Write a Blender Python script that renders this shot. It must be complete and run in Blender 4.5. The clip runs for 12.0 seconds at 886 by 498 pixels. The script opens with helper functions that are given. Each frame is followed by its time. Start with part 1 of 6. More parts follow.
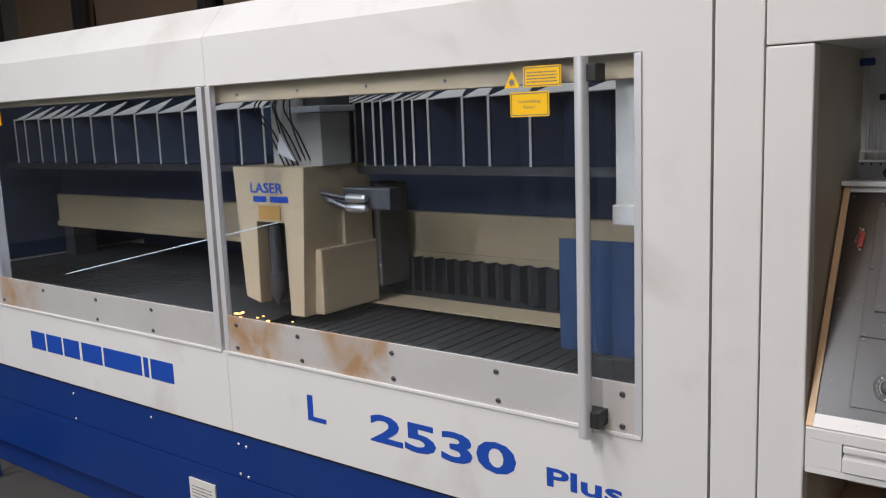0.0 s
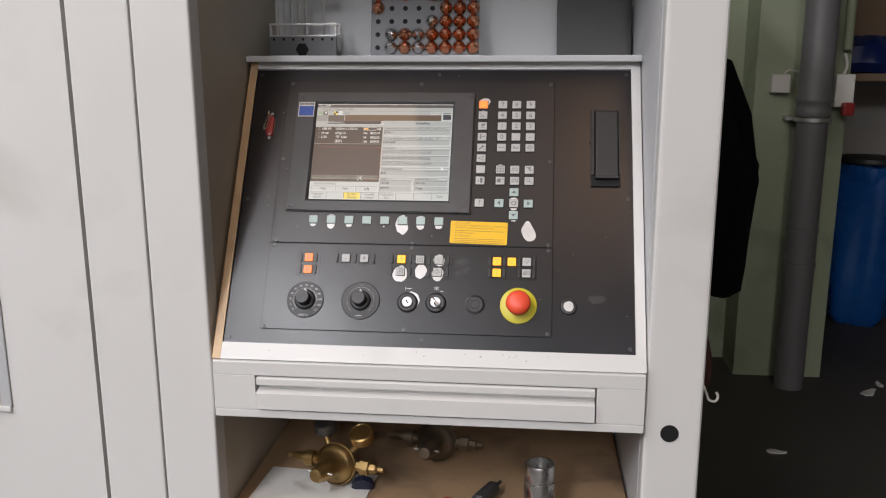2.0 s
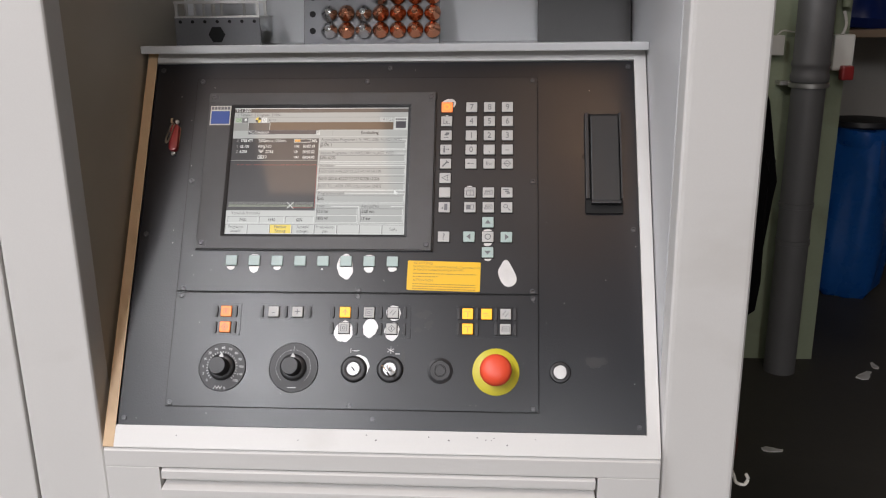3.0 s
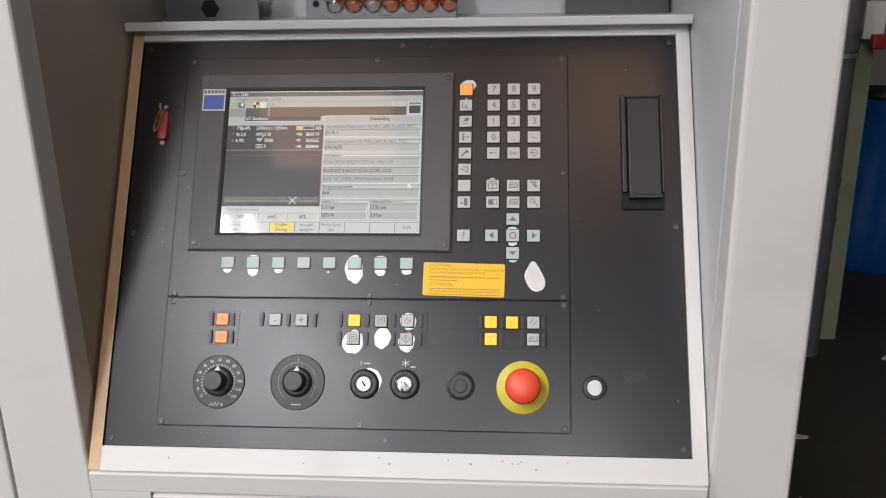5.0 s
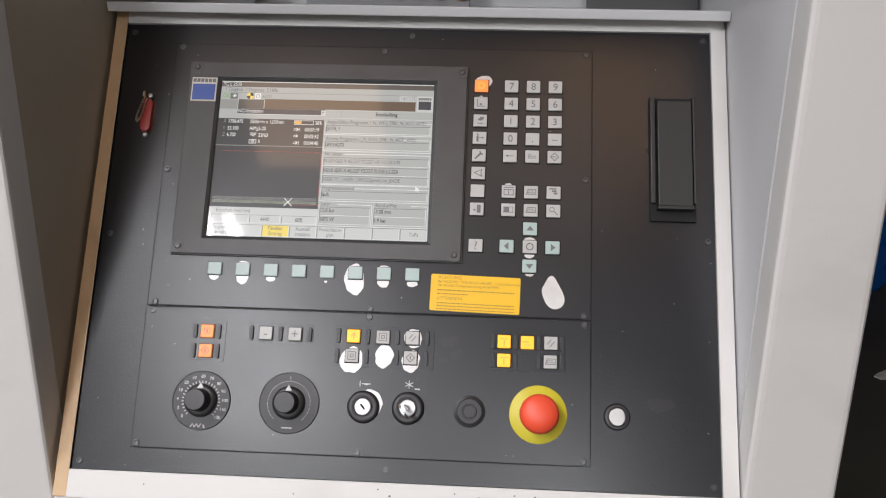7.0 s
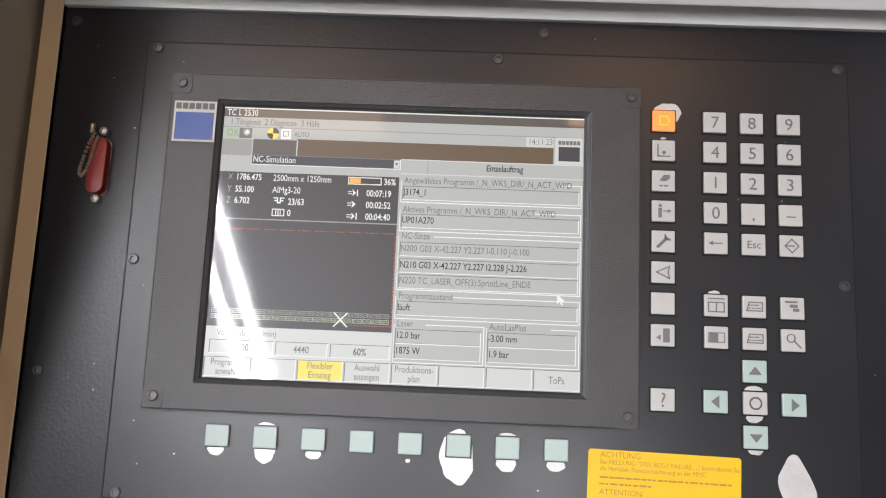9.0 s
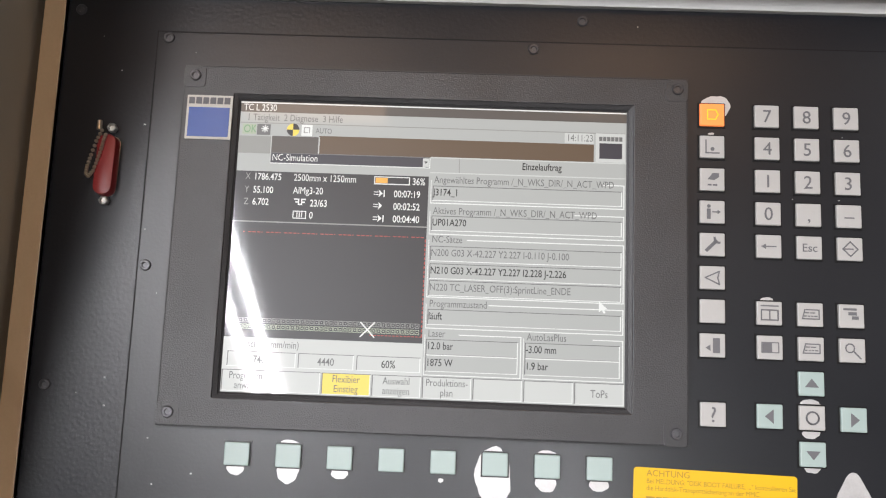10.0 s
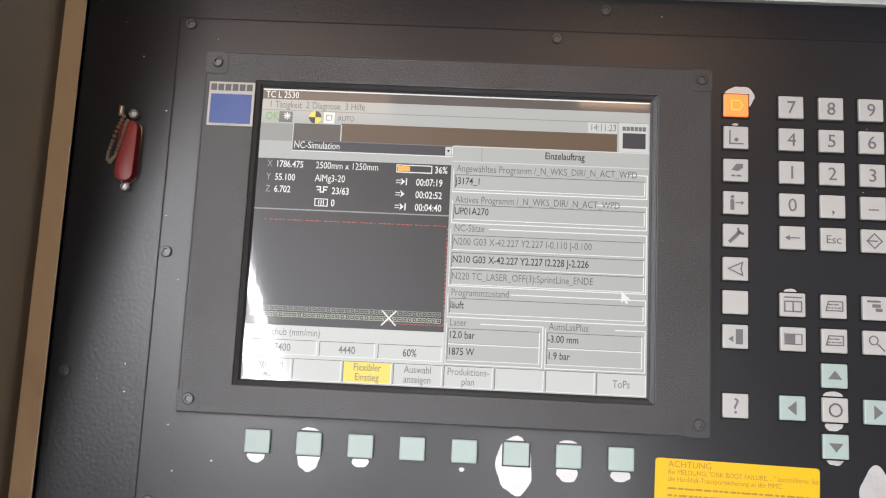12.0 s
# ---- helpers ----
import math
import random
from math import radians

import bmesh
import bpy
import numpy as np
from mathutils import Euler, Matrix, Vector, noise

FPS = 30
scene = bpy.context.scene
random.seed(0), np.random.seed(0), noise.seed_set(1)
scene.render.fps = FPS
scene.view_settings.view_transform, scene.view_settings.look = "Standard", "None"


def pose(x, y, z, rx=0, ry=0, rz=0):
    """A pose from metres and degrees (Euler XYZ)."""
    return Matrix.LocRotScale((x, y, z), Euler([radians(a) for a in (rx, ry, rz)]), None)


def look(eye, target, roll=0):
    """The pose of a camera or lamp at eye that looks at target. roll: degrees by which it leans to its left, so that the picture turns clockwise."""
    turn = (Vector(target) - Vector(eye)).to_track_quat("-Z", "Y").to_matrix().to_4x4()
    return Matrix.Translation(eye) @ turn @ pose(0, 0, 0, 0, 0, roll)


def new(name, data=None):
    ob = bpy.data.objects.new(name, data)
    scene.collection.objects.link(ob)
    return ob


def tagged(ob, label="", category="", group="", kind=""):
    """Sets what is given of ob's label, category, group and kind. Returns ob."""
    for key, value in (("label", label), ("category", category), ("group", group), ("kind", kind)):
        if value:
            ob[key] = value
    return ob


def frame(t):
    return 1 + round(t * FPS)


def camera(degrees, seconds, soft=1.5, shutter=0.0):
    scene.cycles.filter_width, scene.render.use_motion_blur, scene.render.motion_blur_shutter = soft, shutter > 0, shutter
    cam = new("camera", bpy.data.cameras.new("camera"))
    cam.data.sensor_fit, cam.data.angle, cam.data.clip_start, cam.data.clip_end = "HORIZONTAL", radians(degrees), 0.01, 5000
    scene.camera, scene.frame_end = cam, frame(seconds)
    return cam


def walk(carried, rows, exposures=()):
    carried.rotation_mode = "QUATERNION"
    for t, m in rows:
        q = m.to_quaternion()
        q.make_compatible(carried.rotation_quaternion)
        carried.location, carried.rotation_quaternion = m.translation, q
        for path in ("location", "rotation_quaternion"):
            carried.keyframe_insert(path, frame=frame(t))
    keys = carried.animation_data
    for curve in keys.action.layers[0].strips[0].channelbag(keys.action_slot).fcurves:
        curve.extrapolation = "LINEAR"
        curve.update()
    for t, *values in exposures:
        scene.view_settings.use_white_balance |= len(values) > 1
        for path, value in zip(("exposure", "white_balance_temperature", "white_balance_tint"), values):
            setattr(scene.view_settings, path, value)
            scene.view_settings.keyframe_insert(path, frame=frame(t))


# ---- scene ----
cam = camera(54.9, 12.0, soft=1.15)
PATH = [
    (0, (0.352, -1.824, 1.619), (-0.843, -0.251, 1.306), -2.2),
    (0.5, (0.395, -1.687, 1.543), (-0.559, 0.029, 1.165), -0.4),
    (1, (0.421, -1.508, 1.48), (-0.25, 0.316, 1.011), 1.1),
    (1.5, (0.449, -1.389, 1.436), (0.115, 0.519, 0.94), 1.6),
    (2, (0.436, -1.315, 1.436), (0.233, 0.625, 0.995), -0.1),
    (2.5, (0.428, -1.156, 1.446), (0.279, 0.79, 1.009), -0.2),
    (3, (0.423, -0.977, 1.49), (0.29, 0.941, 0.937), -0.7),
    (3.2, (0.414, -0.944, 1.503), (0.282, 0.972, 0.945), -0.8),
    (5, (0.401, -0.856, 1.493), (0.25, 1.039, 0.872), -1.1),
    (5.5, (0.403, -0.858, 1.494), (0.261, 1.037, 0.871), -0.8),
    (6, (0.405, -0.863, 1.494), (0.266, 1.033, 0.871), -0.8),
    (6.5, (0.401, -0.847, 1.492), (0.291, 1.048, 0.862), -0.4),
    (7, (0.362, -0.77, 1.473), (0.257, 1.131, 0.858), 0.8),
    (7.5, (0.293, -0.637, 1.471), (0.204, 1.269, 0.871), 0.6),
    (7.7, (0.28, -0.597, 1.475), (0.2, 1.303, 0.854), 0.4),
    (9.3, (0.209, -0.343, 1.474), (0.157, 1.518, 0.744), 1.7),
    (9.5, (0.203, -0.336, 1.474), (0.151, 1.521, 0.734), 1.5),
    (10, (0.198, -0.33, 1.472), (0.145, 1.523, 0.721), 1.4),
    (10.5, (0.195, -0.328, 1.474), (0.142, 1.522, 0.717), 1.4),
    (11, (0.194, -0.328, 1.473), (0.138, 1.523, 0.718), 1.4),
    (11.5, (0.196, -0.329, 1.472), (0.137, 1.521, 0.713), 1.3),
    (12, (0.186, -0.331, 1.466), (0.128, 1.519, 0.71), 1.8),
]
walk(cam, [(t, look(eye, target, roll)) for t, eye, target, roll in PATH], exposures=[(0, -0.04), (0.6, -0.08), (0.9, -0.04), (1.6, 0.06), (6.9, 0.09), (7.6, -0.02), (9.3, 0.33), (12, 0.33)])

# ---- light ----
world = bpy.data.worlds.new("hall_air")
scene.world = world
world.use_nodes = True
world.node_tree.nodes["Background"].inputs[0].default_value = (0.9, 0.95, 1.0, 1)
world.node_tree.nodes["Background"].inputs[1].default_value = 0.02


def tube_light(x, y, z, length, watts, width=0.22, turn=0, color=(0.955, 0.95, 0.99)):
    data = bpy.data.lights.new("tube_light", "AREA")
    data.shape, data.size, data.size_y, data.energy = "RECTANGLE", width, length, watts
    data.color = color
    ob = new("tube_light", data)
    ob.matrix_world = pose(x, y, z, 0, 0, turn)
    return ob


# the screen mirrors the first; the other three are added, unseen, to brighten surfaces
LUMINAIRES = [(-1.36, -5.0, 4.35, 4.0, 300), (-5.0, -3.8, 4.35, 3.0, 215), (0.9, -7.4, 4.35, 3.0, 230), (-1.7, -1.3, 4.35, 1.5, 70)]
for lx, ly, lz, ln, lw in LUMINAIRES:
    for dx in (-0.085, 0.085):
        tube_light(lx + dx, ly, lz - 0.06, ln, lw / 2, 0.03)

# two broad warm hall lamps over the operator's place, mirrored in the screen and the panel
WARM_LAMPS = [(-0.62, -2.1, 4.3, 0.9, 0.75), (0.9, -2.1, 4.3, 0.6, 0.35)]
for lx, ly, lz, ln, wd in WARM_LAMPS:
    tube_light(lx, ly, lz - 0.02, ln, (7 if lx < 0 else 26) * ln * wd / 0.5, wd, color=(1.0, 0.60, 0.34))

# ---- materials ----


def mat(name, color, rough=0.5, metal=0.0, grain=200.0, bump=0.1, vary=0.12, blotch=4.0, emit=0.0, coat=0.0, rough_vary=0.1, spec=0.5, stain=None, stain_amount=0.0):
    m = bpy.data.materials.new(name)
    m.use_nodes = True
    nt = m.node_tree
    b = nt.nodes["Principled BSDF"]
    b.inputs["Roughness"].default_value = rough
    b.inputs["Metallic"].default_value = metal
    b.inputs["Specular IOR Level"].default_value = spec
    if coat:
        b.inputs["Coat Weight"].default_value = coat
        b.inputs["Coat Roughness"].default_value = 0.12
    tc = nt.nodes.new("ShaderNodeTexCoord")
    fine = nt.nodes.new("ShaderNodeTexNoise")
    fine.inputs["Scale"].default_value = grain
    fine.inputs["Detail"].default_value = 3
    big = nt.nodes.new("ShaderNodeTexNoise")
    big.inputs["Scale"].default_value = blotch
    big.inputs["Detail"].default_value = 5
    for n in (fine, big):
        nt.links.new(tc.outputs["Object"], n.inputs["Vector"])
    mixn = nt.nodes.new("ShaderNodeMix")
    mixn.data_type = "RGBA"
    lo = tuple(c * (1 - vary) for c in color)
    hi = tuple(min(1.0, c * (1 + vary)) for c in color)
    mixn.inputs["A"].default_value = (*lo, 1)
    mixn.inputs["B"].default_value = (*hi, 1)
    addn = nt.nodes.new("ShaderNodeMath")
    addn.operation = "MULTIPLY_ADD"
    addn.inputs[1].default_value = 0.35
    half = nt.nodes.new("ShaderNodeMath")
    half.operation = "MULTIPLY"
    half.inputs[1].default_value = 0.65
    nt.links.new(big.outputs["Fac"], half.inputs[0])
    nt.links.new(fine.outputs["Fac"], addn.inputs[0])
    nt.links.new(half.outputs[0], addn.inputs[2])
    nt.links.new(addn.outputs[0], mixn.inputs["Factor"])
    out = mixn.outputs["Result"]
    if stain:
        st = nt.nodes.new("ShaderNodeTexNoise")
        st.inputs["Scale"].default_value = blotch * 0.8
        st.inputs["Detail"].default_value = 6
        st.inputs["Distortion"].default_value = 0.6
        off = nt.nodes.new("ShaderNodeVectorMath")
        off.operation = "ADD"
        off.inputs[1].default_value = (3.7, 1.3, 8.1)
        nt.links.new(tc.outputs["Object"], off.inputs[0])
        nt.links.new(off.outputs[0], st.inputs["Vector"])
        ramp = nt.nodes.new("ShaderNodeMapRange")
        ramp.inputs["From Min"].default_value = 0.62 - 0.25 * stain_amount
        ramp.inputs["From Max"].default_value = 0.78 - 0.2 * stain_amount
        nt.links.new(st.outputs["Fac"], ramp.inputs["Value"])
        m2 = nt.nodes.new("ShaderNodeMix")
        m2.data_type = "RGBA"
        nt.links.new(ramp.outputs[0], m2.inputs["Factor"])
        nt.links.new(out, m2.inputs["A"])
        m2.inputs["B"].default_value = (*stain, 1)
        out = m2.outputs["Result"]
    nt.links.new(out, b.inputs["Base Color"])
    if rough_vary:
        rm = nt.nodes.new("ShaderNodeMapRange")
        rm.inputs["To Min"].default_value = max(0.02, rough - rough_vary)
        rm.inputs["To Max"].default_value = min(1.0, rough + rough_vary)
        nt.links.new(big.outputs["Fac"], rm.inputs["Value"])
        nt.links.new(rm.outputs[0], b.inputs["Roughness"])
    if bump:
        bn = nt.nodes.new("ShaderNodeBump")
        bn.inputs["Strength"].default_value = bump
        bn.inputs["Distance"].default_value = 0.0006
        nt.links.new(fine.outputs["Fac"], bn.inputs["Height"])
        nt.links.new(bn.outputs[0], b.inputs["Normal"])
    if emit:
        b.inputs["Emission Color"].default_value = (*color, 1)
        b.inputs["Emission Strength"].default_value = emit
    return m


def glow(name, color, strength, rough=0.05):
    m = bpy.data.materials.new(name)
    m.use_nodes = True
    b = m.node_tree.nodes["Principled BSDF"]
    b.inputs["Base Color"].default_value = (0.02, 0.02, 0.02, 1)
    b.inputs["Roughness"].default_value = rough
    b.inputs["Specular IOR Level"].default_value = 0.25
    b.inputs["Coat Weight"].default_value = 0.9
    b.inputs["Coat Roughness"].default_value = 0.42
    b.inputs["Emission Color"].default_value = (*color, 1)
    b.inputs["Emission Strength"].default_value = strength
    return m


WHITE = mat("white_lacquer", (0.655, 0.645, 0.628), 0.40, grain=420, bump=0.10, vary=0.06, blotch=3, stain=(0.54, 0.52, 0.49), stain_amount=0.22)
GREY_WALL = mat("grey_lacquer", (0.50, 0.50, 0.49), 0.45, grain=900, bump=0.1, vary=0.06, blotch=3)
TAN = mat("yellowed_tan_edge", (0.58, 0.40, 0.23), 0.45, grain=500, bump=0.12, vary=0.12, blotch=6, stain=(0.40, 0.26, 0.14), stain_amount=0.3)
# left niche side: its shade is put into a darker, warmer lacquer
NICHE_SHADE = mat("shaded_warm_grey_lacquer", (0.47, 0.425, 0.345), 0.45, grain=900, bump=0.1, vary=0.08, blotch=2.5, stain=(0.40, 0.35, 0.27), stain_amount=0.35)
NICHE = mat("light_grey_lacquer", (0.63, 0.635, 0.645), 0.4, grain=800, bump=0.1, vary=0.05, blotch=3)
BLUE = mat("blue_lacquer", (0.0016, 0.026, 0.16), 0.42, grain=800, bump=0.1, vary=0.12, blotch=2.5, stain=(0.004, 0.030, 0.15), stain_amount=0.3)
BLACK = mat("black_textured_lacquer", (0.0125, 0.0138, 0.0175), 0.30, grain=420, bump=0.20, vary=0.2, blotch=5, rough_vary=0.09, spec=0.43)
BLACK2 = mat("black_plate_film", (0.0165, 0.0177, 0.0210), 0.31, grain=500, bump=0.09, vary=0.2, blotch=5, rough_vary=0.10, spec=0.43)
BEZEL = mat("grey_grained_bezel", (0.044, 0.044, 0.046), 0.38, grain=1100, bump=0.4, vary=0.6, blotch=20)
FLAP = mat("dark_grey_moulded_plastic", (0.016, 0.017, 0.0185), 0.5, grain=900, bump=0.15, vary=0.1, blotch=8)
GAP = mat("dark_gap", (0.004, 0.004, 0.004), 0.8, bump=0)
RUBBER = mat("black_rubber", (0.018, 0.018, 0.02), 0.45, grain=600, bump=0.1)
KEYCAP = mat("pale_keycap", (0.49, 0.485, 0.47), 0.45, grain=700, bump=0.05, vary=0.08, blotch=60)
KEYGREEN = mat("mint_keycap", (0.40, 0.50, 0.475), 0.4, grain=700, bump=0.05, vary=0.06, blotch=60)
GLYPH = mat("dark_print", (0.15, 0.15, 0.16), 0.6, bump=0, vary=0.1)
PRINT_WHITE = mat("white_print", (0.62, 0.62, 0.62), 0.5, bump=0, vary=0.1)
WORN = mat("bare_worn_patch", (0.58, 0.575, 0.57), 0.38, 0.25, grain=900, bump=0.2, vary=0.28, blotch=60)
AMBER = mat("amber_lit_cap", (0.95, 0.44, 0.02), 0.4, bump=0, vary=0.05, emit=0.62)
AMBER2 = mat("salmon_lit_cap", (0.9, 0.24, 0.06), 0.4, bump=0, vary=0.05, emit=0.6)
YELLOW = mat("yellow_label", (0.86, 0.50, 0.0), 0.45, grain=400, bump=0.03, vary=0.06, blotch=30)
YELLOW_DISC = mat("yellow_plastic", (0.60, 0.52, 0.035), 0.4, grain=400, bump=0.04, vary=0.08, blotch=30)
RED = mat("red_plastic", (0.82, 0.085, 0.035), 0.42, grain=400, bump=0.04, vary=0.08, blotch=30)
DARKRED = mat("dark_red_scale", (0.25, 0.018, 0.018), 0.35, grain=500, bump=0.05, vary=0.1, blotch=40)
STEEL = mat("brushed_steel", (0.60, 0.59, 0.57), 0.42, 0.85, grain=260, bump=0.15, vary=0.12, blotch=8)
STRIP = mat("heat_stained_steel", (0.60, 0.59, 0.575), 0.45, 0.35, grain=160, bump=0.2, vary=0.14, blotch=3.2)
ALU = mat("anodised_aluminium", (0.66, 0.67, 0.69), 0.42, 0.45, grain=500, bump=0.06, vary=0.05)
CHROME = mat("chrome", (0.75, 0.75, 0.75), 0.18, 1.0, bump=0, vary=0.03)
DARKSTEEL = mat("dark_oxide_steel", (0.12, 0.12, 0.125), 0.45, 0.7, grain=300, bump=0.15, vary=0.2)
SCREW = mat("blackened_screw", (0.085, 0.085, 0.09), 0.38, 0.6, bump=0, vary=0.2)
BRASS = mat("worn_brass", (0.42, 0.28, 0.115), 0.36, 0.95, grain=180, bump=0.1, vary=0.2, blotch=30)
COPPER = mat("turned_copper", (0.86, 0.40, 0.24), 0.17, 1.0, grain=300, bump=0.05, vary=0.12, blotch=30)
BEIGE = mat("dusty_beige_lacquer", (0.42, 0.325, 0.20), 0.6, grain=300, bump=0.1, vary=0.14, blotch=5, stain=(0.36, 0.29, 0.20), stain_amount=0.4)
BELLOW_BLUE = mat("dark_blue_bellows", (0.017, 0.030, 0.064), 0.7, grain=300, bump=0.2, vary=0.25, blotch=5)
SLIDE = mat("dusty_brown_slide", (0.085, 0.075, 0.062), 0.65, grain=200, bump=0.15, vary=0.25, blotch=6)
BELLOW_FIN = mat("dusty_bellows_fin", (0.62, 0.61, 0.57), 0.7, grain=300, bump=0.1, vary=0.15)
BELLOW_BLACK = mat("sooty_bellows", (0.017, 0.018, 0.022), 0.75, grain=200, bump=0.3, vary=0.3)
SOOT = mat("sooty_grate", (0.020, 0.019, 0.018), 0.75, grain=60, bump=0.4, vary=0.35, blotch=4, stain=(0.05, 0.045, 0.038), stain_amount=0.3)
CHIPBOARD = mat("brown_chipboard", (0.36, 0.235, 0.135), 0.6, grain=500, bump=0.2, vary=0.2, blotch=7, stain=(0.15, 0.10, 0.065), stain_amount=0.45)
PAPER = mat("creased_paper", (0.72, 0.71, 0.69), 0.7, grain=40, bump=0.15, vary=0.06, blotch=20, stain=(0.5, 0.48, 0.45), stain_amount=0.2)
CONCRETE = mat("oily_concrete", (0.062, 0.057, 0.049), 0.6, grain=40, bump=0.3, vary=0.3, blotch=1.2, stain=(0.04, 0.037, 0.033), stain_amount=0.6)
GREEN = mat("pale_green_wall", (0.30, 0.34, 0.23), 0.6, grain=90, bump=0.3, vary=0.15, blotch=2.5, stain=(0.17, 0.19, 0.12), stain_amount=0.45)
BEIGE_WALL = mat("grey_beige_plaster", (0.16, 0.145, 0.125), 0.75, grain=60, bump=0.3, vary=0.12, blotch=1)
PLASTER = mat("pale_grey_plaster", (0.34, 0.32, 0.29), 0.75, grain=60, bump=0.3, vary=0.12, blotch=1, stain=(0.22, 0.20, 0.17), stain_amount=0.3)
BROWN = mat("brown_board", (0.30, 0.21, 0.14), 0.7, grain=60, bump=0.3, vary=0.25, blotch=3)
PIPE = mat("grey_pipe_paint", (0.14, 0.138, 0.138), 0.5, grain=150, bump=0.2, vary=0.18, blotch=6)
JACKET = mat("black_cloth", (0.003, 0.003, 0.0036), 0.85, grain=700, bump=0.3, vary=0.3, spec=0.1)
BAG = mat("blue_bag_film", (0.008, 0.080, 0.31), 0.28, grain=30, bump=0.9, vary=0.2, blotch=9)
SOCKET = mat("white_plastic", (0.62, 0.60, 0.55), 0.5, grain=300, bump=0.05, vary=0.08)
BLUE_PRINT = mat("blue_lettering", (0.008, 0.06, 0.36), 0.4, grain=600, bump=0.05, vary=0.06)
MAKER_BLUE = mat("maker_blue_print", (0.018, 0.075, 0.36), 0.4, grain=500, bump=0.04, vary=0.08, blotch=40)
TURNED = mat("turned_aluminium", (0.66, 0.66, 0.65), 0.27, 1.0, grain=120, bump=0.1, vary=0.1, blotch=30)
TOOL_RED = mat("worn_red_plastic", (0.42, 0.022, 0.016), 0.38, grain=300, bump=0.08, vary=0.2, blotch=25)
NAVY = mat("navy_plastic_knob", (0.010, 0.014, 0.035), 0.4, bump=0.05)
BEAD = mat("dull_brassy_bead", (0.62, 0.54, 0.42), 0.3, 0.9, bump=0, vary=0.1)
RAG = mat("dark_red_rag", (0.05, 0.014, 0.010), 0.85, grain=300, bump=0.4, vary=0.35, blotch=14)
BLUE_PLASTIC = mat("blue_handle_plastic", (0.012, 0.03, 0.16), 0.35, bump=0.05)
DULLBLUE = mat("dusty_blue_lacquer", (0.003, 0.020, 0.058), 0.55, grain=300, bump=0.1, vary=0.2)
DUSTY = mat("dusty_grey_beige", (0.38, 0.36, 0.32), 0.6, grain=300, bump=0.1, vary=0.12, blotch=6)
STAINED = mat("brown_stained_label", (0.40, 0.22, 0.05), 0.6, grain=200, bump=0.05, vary=0.25, blotch=30)
RACK = mat("dark_rack_steel", (0.15, 0.15, 0.155), 0.5, 0.3, grain=260, bump=0.12, vary=0.15, blotch=10)
FIRE = glow("cutting_fire", (1.0, 0.42, 0.10), 9.0)
D_GREY = glow("display_grey", (0.52, 0.53, 0.515), 0.71)
D_LIGHT = glow("display_light", (0.66, 0.67, 0.65), 0.77)
D_MID = glow("display_mid", (0.36, 0.36, 0.34), 0.69)
D_DARK = glow("display_dark", (0.012, 0.013, 0.018), 0.52)
D_BROWN = glow("display_brown", (0.13, 0.075, 0.035), 0.69)
D_YEL = glow("display_yellow", (0.95, 0.72, 0.10), 0.82)
D_ORANGE = glow("display_orange", (0.95, 0.45, 0.06), 0.82)
D_WHITE = glow("display_white", (0.85, 0.86, 0.84), 0.82)
D_BLACK = glow("display_black", (0.01, 0.01, 0.01), 0.43)
D_TEXTGREY = glow("display_grey_text", (0.17, 0.17, 0.17), 0.69)
D_RED = glow("display_red", (0.6, 0.06, 0.04), 0.69)
D_GREEN = glow("display_green", (0.22, 0.42, 0.22), 0.69)
D_PALEGREEN = glow("display_pale_green", (0.50, 0.56, 0.42), 0.69)
D_TITLE = glow("display_title_grey", (0.10, 0.085, 0.075), 0.69)
D_INK = glow("display_ink_blue", (0.028, 0.028, 0.045), 0.69)

GLASS = bpy.data.materials.new("door_glass")
GLASS.use_nodes = True
gb = GLASS.node_tree.nodes["Principled BSDF"]
# blue tint stands in for the bluish haze and reflection on the pane
gb.inputs["Base Color"].default_value = (0.72, 0.79, 0.88, 1)
gb.inputs["Transmission Weight"].default_value = 1.0
gb.inputs["Roughness"].default_value = 0.015
gb.inputs["IOR"].default_value = 1.45


